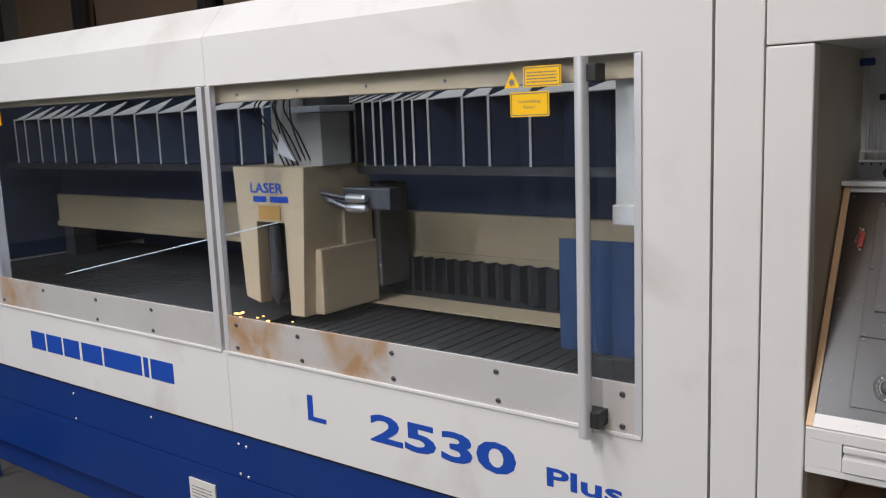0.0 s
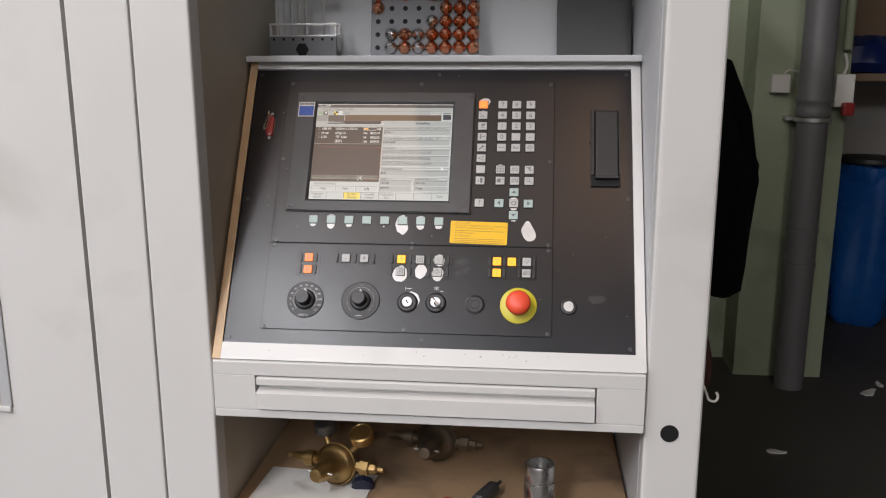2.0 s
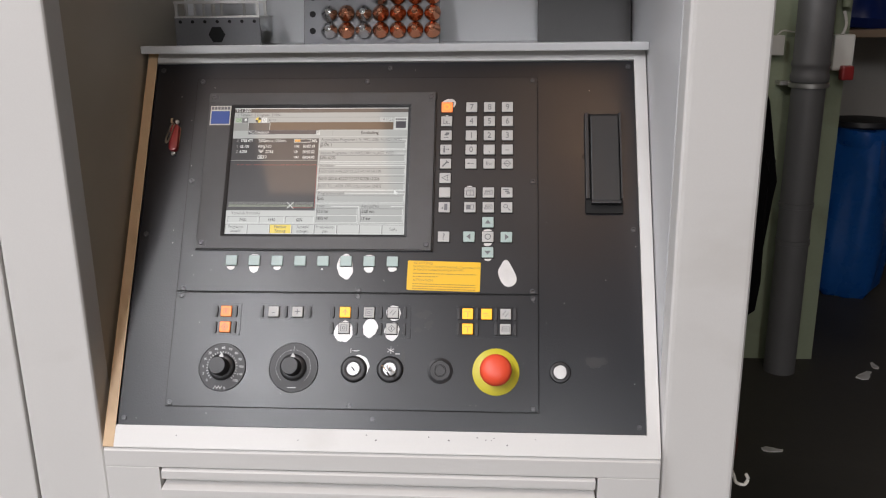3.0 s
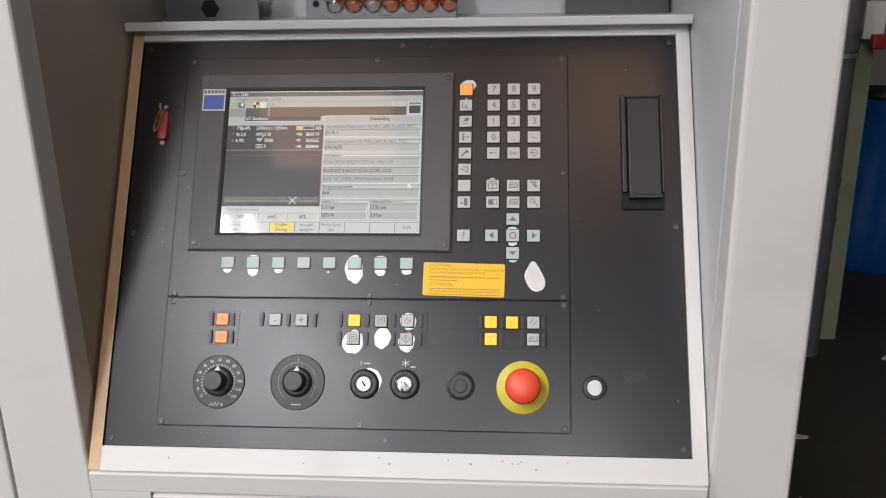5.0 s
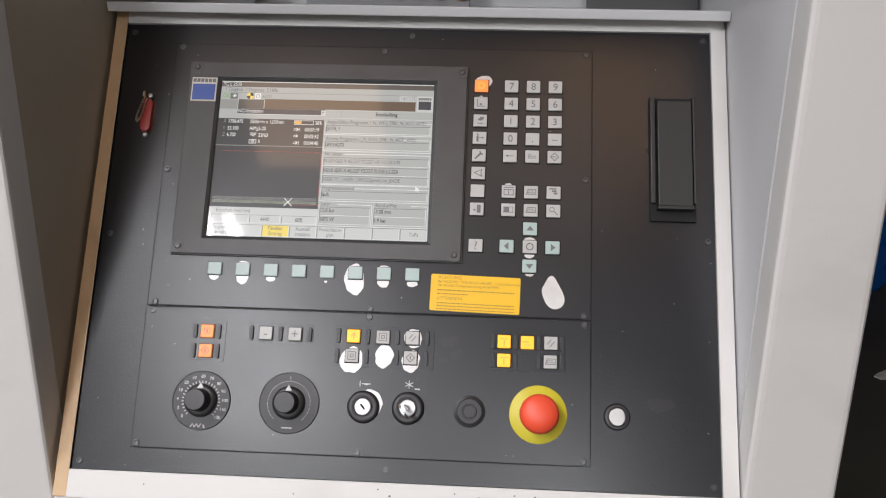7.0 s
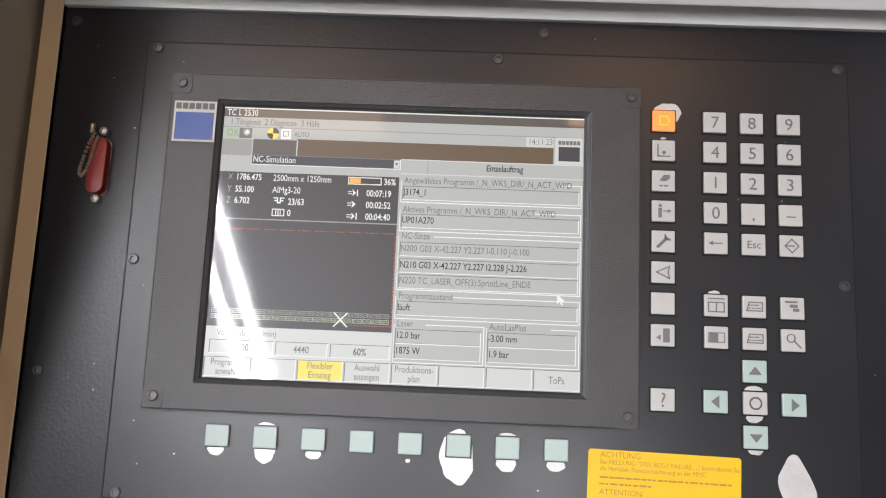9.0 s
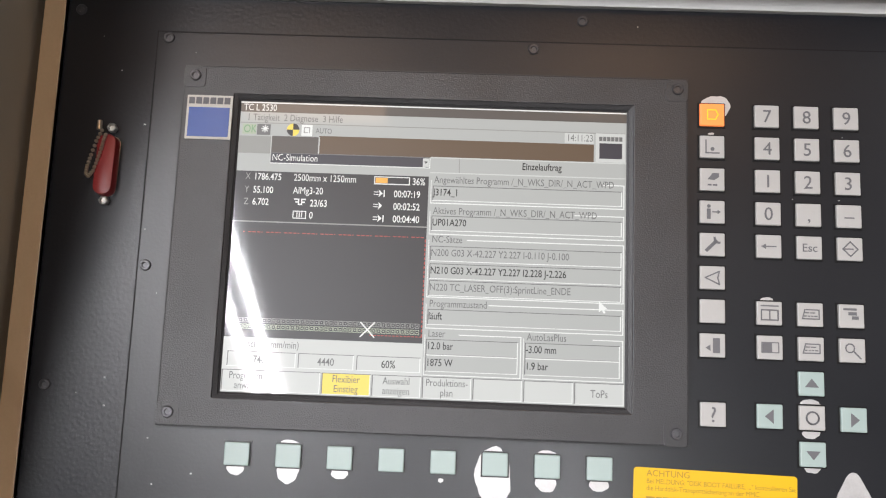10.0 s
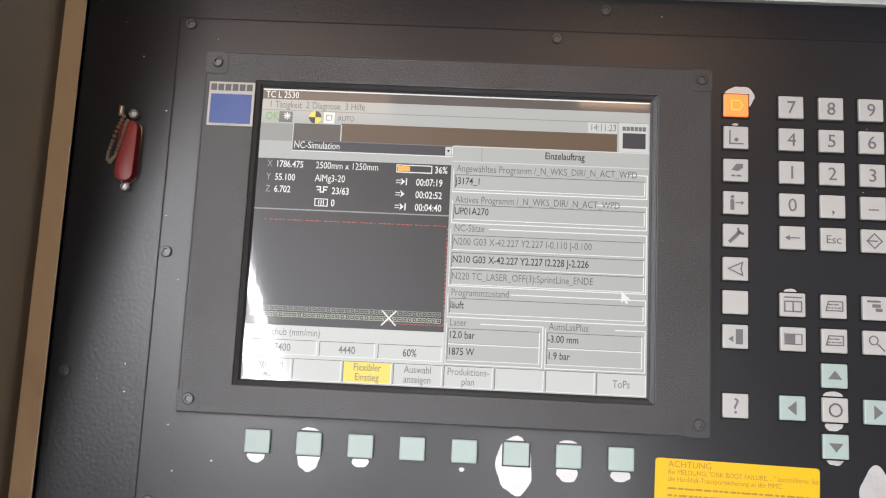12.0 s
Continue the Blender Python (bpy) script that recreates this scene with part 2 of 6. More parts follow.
def heat_stains(m, stops, stain, low, high):
    """Rusty heat marks on a steel strip, strong over some stretches of its length (x, amount)."""
    nt = m.node_tree
    bsdf = nt.nodes["Principled BSDF"]
    plain = bsdf.inputs["Base Color"].links[0].from_socket
    tc = nt.nodes.new("ShaderNodeTexCoord")
    sep = nt.nodes.new("ShaderNodeSeparateXYZ")
    nt.links.new(tc.outputs["Object"], sep.inputs[0])
    along = nt.nodes.new("ShaderNodeMapRange")
    along.inputs["From Min"].default_value, along.inputs["From Max"].default_value = low, high
    nt.links.new(sep.outputs["X"], along.inputs["Value"])
    ramp = nt.nodes.new("ShaderNodeValToRGB")
    for k, (x, v) in enumerate(stops):
        e = ramp.color_ramp.elements[k] if k < 2 else ramp.color_ramp.elements.new(1.0)
        e.position = (x - low) / (high - low)
        e.color = (v, v, v, 1)
    nt.links.new(along.outputs[0], ramp.inputs[0])
    cloud = nt.nodes.new("ShaderNodeTexNoise")
    cloud.inputs["Scale"].default_value, cloud.inputs["Detail"].default_value, cloud.inputs["Distortion"].default_value = 7.0, 6.0, 0.5
    nt.links.new(tc.outputs["Object"], cloud.inputs["Vector"])
    soft = nt.nodes.new("ShaderNodeMapRange")
    soft.inputs["From Min"].default_value, soft.inputs["From Max"].default_value = 0.32, 0.62
    nt.links.new(cloud.outputs["Fac"], soft.inputs["Value"])
    both = nt.nodes.new("ShaderNodeMath")
    both.operation = "MULTIPLY"
    nt.links.new(ramp.outputs["Color"], both.inputs[0])
    nt.links.new(soft.outputs[0], both.inputs[1])
    mix = nt.nodes.new("ShaderNodeMix")
    mix.data_type = "RGBA"
    nt.links.new(both.outputs[0], mix.inputs["Factor"])
    nt.links.new(plain, mix.inputs["A"])
    mix.inputs["B"].default_value = (*stain, 1)
    nt.links.new(mix.outputs["Result"], bsdf.inputs["Base Color"])


heat_stains(STRIP, [(-3.56, 0.3), (-3.45, 0.9), (-3.3, 0.6), (-3.12, 0.0), (-1.97, 0.1), (-1.93, 0.9), (-1.72, 1.0), (-1.65, 0.25), (-1.53, 0.25), (-1.47, 0.8), (-1.24, 1.0), (-1.222, 0.05), (-0.6, 0.0), (-0.45, 0.15)], (0.46, 0.26, 0.11), -3.6, -0.4)

# ---- shaping helpers ----
S30, C30 = math.sin(radians(30.4)), math.cos(radians(30.4))
PANEL = Matrix(((1, 0, 0, 0), (0, S30, -C30, 0), (0, C30, S30, 1.0), (0, 0, 0, 1)))
F = -0.022
FRONT = Matrix(((1, 0, 0, 0), (0, 0, -1, F), (0, 1, 0, 0), (0, 0, 0, 1)))


def part(name, bm, material, parent=None, label="", smooth=False):
    me = bpy.data.meshes.new(name)
    for m in material if isinstance(material, (list, tuple)) else [material]:
        me.materials.append(m)
    bm.to_mesh(me)
    bm.free()
    if smooth:
        for p in me.polygons:
            p.use_smooth = True
        me.set_sharp_from_angle(angle=radians(40))
    ob = new(name, me)
    if parent is not None:
        ob.parent = parent
    if label:
        ob["label"] = label
    return ob


def again(ob, x, y, z=0.0, turn=0.0):
    """One more of a piece on the same mesh, moved within its parent."""
    o = new(ob.name.split(".")[0], ob.data)
    o.parent = ob.parent
    o.matrix_basis = pose(x, y, z, 0, 0, turn)
    if "label" in ob:
        o["label"] = ob["label"]
    return o


def thing(name, m, label, category, group="", kind=""):
    return tagged(place(new(name), m), label, category, group, kind)


def place(ob, m):
    ob.matrix_world = m
    return ob


def box(x0, x1, y0, y1, z0, z1, bev=0.0, seg=2, bm=None, mi=0):
    own = bmesh.new()
    bmesh.ops.create_cube(own, size=1.0, matrix=Matrix.LocRotScale(((x0 + x1) / 2, (y0 + y1) / 2, (z0 + z1) / 2), None, (abs(x1 - x0), abs(y1 - y0), abs(z1 - z0))))
    if bev:
        bmesh.ops.bevel(own, geom=own.edges[:], offset=bev, segments=seg, profile=0.6, affect="EDGES")
    return merge(bm, own, mi)


def ring(x0, x1, y0, y1, a, b, c, d, z0, z1, z2=None, bev=0.0):
    """A closed rectangular frame: outer edges x0..y1, inner edges a..d; z2: height of the inner rim."""
    z2 = z1 if z2 is None else z2
    own = bmesh.new()
    outer = ((x0, y0), (x1, y0), (x1, y1), (x0, y1))
    inner = ((a, c), (b, c), (b, d), (a, d))
    rows = [[own.verts.new((x, y, z)) for x, y in pts] for pts, z in ((outer, z0), (outer, z1), (inner, z2), (inner, z0))]
    for p, q in zip(rows, rows[1:] + rows[:1]):
        for i in range(4):
            j = (i + 1) % 4
            own.faces.new((p[i], p[j], q[j], q[i]))
    bmesh.ops.recalc_face_normals(own, faces=own.faces)
    if bev:
        bmesh.ops.bevel(own, geom=own.edges[:], offset=bev, segments=2, profile=0.6, affect="EDGES")
    return own


def merge(bm, own, mi=0, m=None):
    if m is not None:
        bmesh.ops.transform(own, matrix=m, verts=own.verts)
    for f in own.faces:
        f.material_index = mi
    if bm is None:
        return own
    me = bpy.data.meshes.new("tmp")
    own.to_mesh(me)
    own.free()
    bm.from_mesh(me)
    bpy.data.meshes.remove(me)
    return bm


def lathe(profile, seg=24, bm=None, mi=0, m=None):
    """Turned about z; profile: (radius, height) pairs from bottom to top."""
    own = bmesh.new()
    rings = []
    for r, h in profile:
        if r < 1e-6:
            rings.append([own.verts.new((0, 0, h))])
        else:
            rings.append([own.verts.new((r * math.cos(2 * math.pi * i / seg), r * math.sin(2 * math.pi * i / seg), h)) for i in range(seg)])
    for a, b in zip(rings, rings[1:]):
        for i in range(seg):
            j = (i + 1) % seg
            if len(a) == 1 and len(b) == 1:
                continue
            if len(a) == 1:
                own.faces.new((a[0], b[j], b[i])).normal_flip()
            elif len(b) == 1:
                own.faces.new((a[i], a[j], b[0]))
            else:
                own.faces.new((a[i], a[j], b[j], b[i]))
    if len(rings[0]) > 1:
        own.faces.new(rings[0][::-1])
    if len(rings[-1]) > 1:
        own.faces.new(rings[-1])
    bmesh.ops.recalc_face_normals(own, faces=own.faces)
    return merge(bm, own, mi, m)


def rod(a, b, r, seg=10, bm=None, mi=0):
    a, b = Vector(a), Vector(b)
    d = b - a
    m = Matrix.Translation(a) @ d.to_track_quat("Z", "Y").to_matrix().to_4x4()
    return lathe([(r, 0), (r, d.length)], seg, bm, mi, m)


def hose(points, r, seg=8, bm=None, mi=0, steps=8):
    """A round cord through the points, smoothed."""
    P = [Vector(p) for p in points]
    Q = []
    for i in range(len(P) - 1):
        p0, p1, p2, p3 = P[max(i - 1, 0)], P[i], P[i + 1], P[min(i + 2, len(P) - 1)]
        for k in range(steps):
            t = k / steps
            Q.append(0.5 * (2 * p1 + (p2 - p0) * t + (2 * p0 - 5 * p1 + 4 * p2 - p3) * t * t + (3 * p1 - p0 - 3 * p2 + p3) * t ** 3))
    Q.append(P[-1])
    own = bmesh.new()
    rings = []
    for i, q in enumerate(Q):
        d = (Q[min(i + 1, len(Q) - 1)] - Q[max(i - 1, 0)]).normalized()
        rot = d.to_track_quat("Z", "Y").to_matrix()
        rings.append([own.verts.new(q + rot @ Vector((r * math.cos(2 * math.pi * k / seg), r * math.sin(2 * math.pi * k / seg), 0))) for k in range(seg)])
    for a, b in zip(rings, rings[1:]):
        for i in range(seg):
            j = (i + 1) % seg
            own.faces.new((a[i], a[j], b[j], b[i]))
    own.faces.new(rings[0][::-1])
    own.faces.new(rings[-1])
    return merge(bm, own, mi)


def prism(points, z0, z1, bm=None, mi=0, bev=0.0, m=None):
    """A flat outline in x, y raised from z0 to z1."""
    own = bmesh.new()
    f = own.faces.new([own.verts.new((x, y, z0)) for x, y in points])
    f.normal_update()
    if f.normal.z < 0:
        f.normal_flip()
    ext = bmesh.ops.extrude_face_region(own, geom=[f])
    up = [v for v in ext["geom"] if isinstance(v, bmesh.types.BMVert)]
    bmesh.ops.translate(own, vec=(0, 0, z1 - z0), verts=up)
    f.normal_flip()
    if bev:
        edges = [e for e in own.edges if all(abs(v.co.z - z1) < 1e-7 for v in e.verts)]
        bmesh.ops.bevel(own, geom=edges, offset=bev, segments=2, profile=0.6, affect="EDGES")
    bmesh.ops.recalc_face_normals(own, faces=own.faces)
    return merge(bm, own, mi, m)


def profile_x(yz, x0, x1, bm=None, mi=0, bev=0.0):
    """An outline in y, z drawn out along x."""
    m = Matrix(((0, 0, 1, 0), (1, 0, 0, 0), (0, 1, 0, 0), (0, 0, 0, 1)))
    own = prism(yz, x0, x1)
    bmesh.ops.transform(own, matrix=m, verts=own.verts)
    bmesh.ops.recalc_face_normals(own, faces=own.faces)
    if bev:
        bmesh.ops.bevel(own, geom=own.edges[:], offset=bev, segments=2, profile=0.6, affect="EDGES")
    return merge(bm, own, mi)


def rounded(x0, x1, y0, y1, r, n=5):
    pts = []
    for cx, cy, a in ((x1 - r, y1 - r, 0), (x0 + r, y1 - r, 90), (x0 + r, y0 + r, 180), (x1 - r, y0 + r, 270)):
        for k in range(n + 1):
            t = radians(a + 90 * k / n)
            pts.append((cx + r * math.cos(t), cy + r * math.sin(t)))
    return pts


def blob(cx, cy, rx, ry, seed, n=22, rag=0.14, pinch=0.0):
    rnd = random.Random(seed)
    a, b, c = rnd.random() * 6, rnd.random() * 6, rnd.random() * 6
    pts = []
    for i in range(n):
        t = 2 * math.pi * i / n
        k = 1 + rag * (0.6 * math.sin(2 * t + a) + 0.4 * math.sin(3 * t + b) + 0.35 * math.sin(7 * t + c)) + rag * 0.3 * (rnd.random() - 0.5)
        pts.append((cx + rx * k * math.cos(t) * (1 + pinch * math.sin(t)), cy + ry * k * math.sin(t)))
    return pts


def words(text, x, y, size, z=0.0, depth=0.0002, align="LEFT", bm=None, mi=0, wide=1.0, bold=0.0, turn=0.0):
    cu = bpy.data.curves.new("tmp_text", "FONT")
    cu.body, cu.size, cu.align_x, cu.extrude, cu.offset = text, size, align, depth, bold
    cu.resolution_u = 3
    tmp = new("tmp_text", cu)
    me = bpy.data.meshes.new_from_object(tmp)
    bpy.data.objects.remove(tmp)
    bpy.data.curves.remove(cu)
    own = bmesh.new()
    own.from_mesh(me)
    bpy.data.meshes.remove(me)
    m = pose(x, y, z, 0, 0, turn) @ Matrix.Diagonal((wide, 1, 1, 1))
    return merge(bm, own, mi, m)


def bars(x0, x1, y, h, z, seed, bm=None, mi=0, gap=0.3, depth=0.0002):
    """A line of writing too small to read: short bars with gaps."""
    rnd = random.Random(seed)
    x = x0
    while x < x1 - h:
        w = min(h * rnd.uniform(1.5, 5.0), x1 - x)
        bm = box(x, x + w, y, y + h, z, z + depth, bm=bm, mi=mi)
        x += w + h * rnd.uniform(0.5, 1.0)
    return bm

# ---- the hall ----


def slab(name, x0, x1, y0, y1, z0, z1, material, label, category="wall"):
    return tagged(part(name, box(x0, x1, y0, y1, z0, z1), material), label, category, kind="structure")


slab("floor", -12, 9, -9, 7, -0.2, 0, CONCRETE, "dark oil-stained concrete workshop floor", "floor")
# ceiling, south, west and east walls: unseen, kept dark so the panel reflects less
slab("ceiling", -12, 9, -9, 7, 4.6, 4.8, BEIGE_WALL, "unseen workshop ceiling, kept dark to limit reflections", "ceiling")
slab("wall_south", -12, 9, -9.2, -9, 0, 4.6, BEIGE_WALL, "unseen grey-beige workshop wall, kept dark to limit reflections")
slab("wall_west", -12.2, -12, -9, 7, 0, 4.6, BEIGE_WALL, "unseen grey-beige workshop wall, kept dark to limit reflections")
slab("wall_east", 9, 9.2, -9, 7, 0, 4.6, BEIGE_WALL, "unseen grey-beige workshop wall, kept dark to limit reflections")
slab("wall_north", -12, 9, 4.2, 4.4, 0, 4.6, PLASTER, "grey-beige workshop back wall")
slab("wall_green", -1.0, 1.38, 2.75, 2.95, 0, 4.6, GREEN, "grimy pale green painted wall section beside the pillar")
slab("pillar", 1.38, 1.765, 2.52, 2.95, 0, 4.6, GREEN, "grimy pale green painted masonry pillar", "pillar")
for lx, ly, lz, ln, lw in LUMINAIRES:
    lum = thing("ceiling_light", pose(lx, ly, lz), "white twin-tube fluorescent ceiling light, out of view", "light", "workshop tube lights")
    part("light_housing", box(-0.24, 0.24, -ln / 2 - 0.05, ln / 2 + 0.05, 0.0, 0.25, 0.01), SOCKET, lum)

for lx, ly, lz, ln, wd in WARM_LAMPS:
    lum = thing("hall_lamp", pose(lx, ly, lz), "broad warm-toned hall lamp hanging under the ceiling", "light", "warm hall lamps")
    part("lamp_housing", prism(rounded(-wd / 2 - 0.05, wd / 2 + 0.05, -ln / 2 - 0.05, ln / 2 + 0.05, 0.04), 0.0, 0.3, bev=0.02), SOCKET, lum)

# boards stacked on the rear wall, above and behind the machine
for i, (bx, bw, bh) in enumerate(((-9.6, 1.5, 3.2), (-8.0, 1.9, 3.3), (-5.95, 1.6, 3.1), (-4.2, 2.0, 3.25))):
    tagged(part("leaning_board", box(bx, bx + bw, 3.35, 3.39, 0.0, bh, 0.003), BROWN), "brown wooden board leaning against the workshop wall", "board", "leaning boards")
for bx in (-9.8, -8.06, -6.02, -2.1):
    tagged(part("rack_post", box(bx - 0.05, bx + 0.05, 3.15, 3.25, 0.0, 3.6, 0.004), DARKSTEEL), "dark steel storage rack post behind the machine", "post", "rack posts")

# ---- laser cutting machine ----
LEFT, RIGHT = -4.7, -0.288
machine = thing("laser_cutting_machine", pose(LEFT / 2 + RIGHT / 2, 0.5, 0) @ pose(-(LEFT + RIGHT) / 2, -0.5, 0), "white and blue flatbed laser cutting machine with glazed sliding doors", "machine")
WT, WB = 1.738, 0.845
b = profile_x([(F, WT), (F, 1.893), (0.075, 2.0), (0.11, 2.0), (0.11, 1.97), (0.09, 1.97), (0.02, 1.88), (0.02, WT)], LEFT, -1.966, bev=0.002)
part("fascia", b, WHITE, machine)
b = profile_x([(F, WT), (F, 1.893), (0.075, 2.0), (0.11, 2.0), (0.11, 1.97), (0.09, 1.97), (0.02, 1.88), (0.02, WT)], -1.9635, RIGHT - 0.003)
part("fascia", b, WHITE, machine)
part("apron", box(LEFT, -3.582, F, 0.05, 0.555, WB, 0.002), WHITE, machine)
part("apron", box(-3.5795, -1.966, F, 0.05, 0.555, WB, 0.002), WHITE, machine)
part("apron", box(-1.9635, RIGHT - 0.003, F, 0.05, 0.555, WB), WHITE, machine)
part("post", box(-0.446, RIGHT - 0.003, F, 0.05, WB, WT), WHITE, machine, "white lacquered end post")
part("post", box(-3.60, -3.553, F, 0.05, WB + 0.0005, WT - 0.0005, 0.002), GREY_WALL, machine, "grey door post")
part("skirt_panel", box(LEFT, RIGHT - 0.003, F + 0.004, 0.06, 0.388, 0.552, 0.002), BLUE, machine, "blue lacquered skirt panel")
part("skirt_panel", box(LEFT, RIGHT - 0.003, F + 0.003, 0.06, 0.16, 0.385, 0.002), BLUE, machine, "blue lacquered skirt panel")
part("plinth", box(LEFT + 0.1, RIGHT - 0.02, 0.05, 0.5, 0.0, 0.16, 0.002), BLUE, machine, "blue recessed plinth")
part("skirt_trim", box(LEFT, RIGHT - 0.003, F - 0.001, F + 0.005, 0.551, 0.556, 0.0005), GAP, machine, "dark joint between white and blue panels")
# linings added inside the white end walls to keep the interior dark
part("darkening_lining", box(LEFT, LEFT + 0.01, 0.06, 1.5, 0.87, 1.97), BELLOW_BLUE, machine, "added dark blue lining that darkens the interior")
part("darkening_lining", box(RIGHT - 0.075, RIGHT - 0.065, 0.06, 1.5, 0.87, 1.97), BELLOW_BLUE, machine, "added dark blue lining that darkens the interior")
# rear roof strip out of view, added to cut light falling into the machine
part("unseen_roof", box(LEFT, RIGHT - 0.003, 1.05, 1.56, 1.972, 2.0), WHITE, machine)
part("end_wall", box(LEFT - 0.03, LEFT, F, 1.9, 0.0, 2.0, 0.002), WHITE, machine)
part("end_wall", box(RIGHT - 0.06, RIGHT - 0.01, 0.06, 1.9, 0.0, 2.0, 0.002), WHITE, machine)
part("rear_wall", box(LEFT, RIGHT - 0.07, 1.5, 1.55, 0.0, 2.0, 0.002), BELLOW_BLUE, machine, "dark blue inner rear wall")
part("inner_lintel", box(LEFT + 0.01, -1.99, 0.021, 0.075, 1.716, 1.86, 0.003), BEIGE, machine, "dusty beige inner beam")
part("inner_lintel", box(-1.985, -0.462, 0.021, 0.075, 1.682, 1.86, 0.003), BEIGE, machine, "dusty beige inner beam")
ls = part("lintel_screw", lathe([(0.005, 0), (0.005, 0.002), (0, 0.003)], 8, m=pose(0, 0, 0, 90)), DARKSTEEL, machine)
for k in range(1, 6):
    again(ls, -1.86 + 0.28 * k, 0.021, 1.705)
ls.matrix_basis = pose(-1.86, 0.021, 1.705)
screw_bm = lathe([(0.0055, 0), (0.0055, 0.0016), (0.004, 0.003), (0, 0.003)], 10, m=FRONT)
sk = part("skirt_screw", screw_bm, ALU, machine, "small bare screw head")
for sx, sz in ((-3.0, 0.515), (-3.0, 0.405), (-1.94, 0.515), (-1.90, 0.512), (-1.94, 0.405), (-1.90, 0.402), (-0.96, 0.515), (-0.96, 0.405)):
    again(sk, sx, -0.003 + 0.004, sz)
sk.matrix_basis = pose(-2.45, 0.001, 0.515)
pl = part("rating_plate", box(-2.24, -2.09, F - 0.003, F + 0.004, 0.20, 0.325, 0.0008), SOCKET, machine, "white rating plate with small print")
b = None
for k in range(7):
    b = bars(-2.225, -2.105, 0.30 - 0.013 * k - 0.006, 0.004, 0.0035, 40 + k, b)
bmesh.ops.transform(b, matrix=FRONT, verts=b.verts)
part("print", b, GLYPH, pl)

# lettering on the apron: the maker's name as plain blocks, the model marks as read
for i, (x0, w) in enumerate(((-3.30, 0.115), (-3.17, 0.12), (-3.035, 0.12), (-2.895, 0.145), (-2.735, 0.14), (-2.595, 0.115), (-2.465, 0.03), (-2.42, 0.14))):
    b = box(x0, x0 + w, 0.674, 0.752, 0.0, 0.0012)
    bmesh.ops.transform(b, matrix=FRONT, verts=b.verts)
    part("name_block", b, BLUE_PRINT, machine, "blue block of the maker's name")
b = words("L", -1.592, 0.674, 0.118, 0.0, 0.001, wide=1.55, bold=0.0022)
bmesh.ops.transform(b, matrix=FRONT, verts=b.verts)
part("lettering", b, BLUE_PRINT, machine, "blue model lettering")
b = words("2530", -1.318, 0.662, 0.118, 0.0, 0.001, wide=2.19, bold=0.0032)
bmesh.ops.transform(b, matrix=FRONT, verts=b.verts)
part("lettering", b, BLUE_PRINT, machine, "blue model lettering")
b = words("Plus", -0.716, 0.664, 0.070, 0.0, 0.001, wide=1.95, bold=0.0016)
bmesh.ops.transform(b, matrix=FRONT, verts=b.verts)
part("lettering", b, BLUE_PRINT, machine, "blue model lettering")

# blue scrap tray beside the machine's far end
tray = thing("scrap_tray", pose(-3.95, -0.1, 0), "blue steel scrap tray on the floor beside the machine", "tray")
for nm, dims in (("tray_floor", (-0.3, 0.25, -0.35, 0.05, 0.0, 0.02)), ("tray_side", (-0.3, 0.25, -0.37, -0.35, 0.0, 0.10)), ("tray_side", (0.25, 0.27, -0.37, 0.05, 0.0, 0.10)), ("tray_side", (-0.32, -0.3, -0.37, 0.05, 0.0, 0.10))):
    part(nm, box(*dims, 0.003), BLUE, tray)

# sliding doors
BOLT = lathe([(0.0075, 0), (0.0075, 0.003), (0.0055, 0.005), (0.0036, 0.005), (0.0025, 0.003), (0, 0.003)], 12, m=FRONT)
bolt_mesh = bpy.data.meshes.new("bolt")
bolt_mesh.materials.append(DARKSTEEL)
BOLT.to_mesh(bolt_mesh)
BOLT.free()


def sliding_door(x0, x1, bolts, right_leaf):
    d = thing("sliding_door", pose(0, 0, 0), "glazed sliding machine door with a heat-stained steel bottom strip", "door", "sliding machine doors")
    part("glass_pane", box(x0 + 0.008, x1 - 0.008, F + 0.008, F + 0.013, WB + 0.10, WT - 0.003), GLASS, d, "clear door glass with bluish haze put into its tint").visible_shadow = False
    part("bottom_strip", box(x0 + 0.001, x1 - 0.001, F - 0.001, F + 0.007, WB + 0.002, 0.972, 0.0008), STRIP, d, "heat-stained steel strip with rust")
    part("lower_rail", box(x0 + 0.001, x1 - 0.001, F - 0.006, F + 0.001, WB - 0.006, WB + 0.003, 0.001), WHITE, d, "pale bottom edge rail")
    ends = ((x0, x0 + 0.024), (x1 - 0.018, x1)) if right_leaf else ((x0, x0 + 0.02), (x1 - 0.03, x1))
    for a, c in ends:
        part("stile", box(a, c, F - 0.004, F + 0.02, WB + 0.003, WT - 0.002, 0.002), ALU, d, "bare aluminium door stile")
    for bx, bz in bolts:
        o = new("bolt", bolt_mesh)
        o.parent = d
        o.matrix_basis = pose(bx, -0.001, bz)
    return d


ROWS = [(-1.90, 0.945), (-1.90, 0.866), (-1.605, 0.943), (-1.59, 0.866), (-1.216, 0.944), (-1.213, 0.868), (-0.856, 0.944), (-0.852, 0.866), (-0.497, 0.944), (-0.497, 0.864)]
door_r = sliding_door(-1.966, -0.447, ROWS, True)
door_l = sliding_door(-3.55, -1.985, [(-2.38, 0.945), (-2.38, 0.866), (-2.75, 0.945), (-2.75, 0.866), (-3.15, 0.945), (-3.5, 0.87)], False)
b = rod((-0.573, F - 0.045, 0.835), (-0.573, F - 0.045, 1.735), 0.0165, 20)
part("door_handle", b, ALU, door_r, "long round aluminium pull bar", smooth=True)
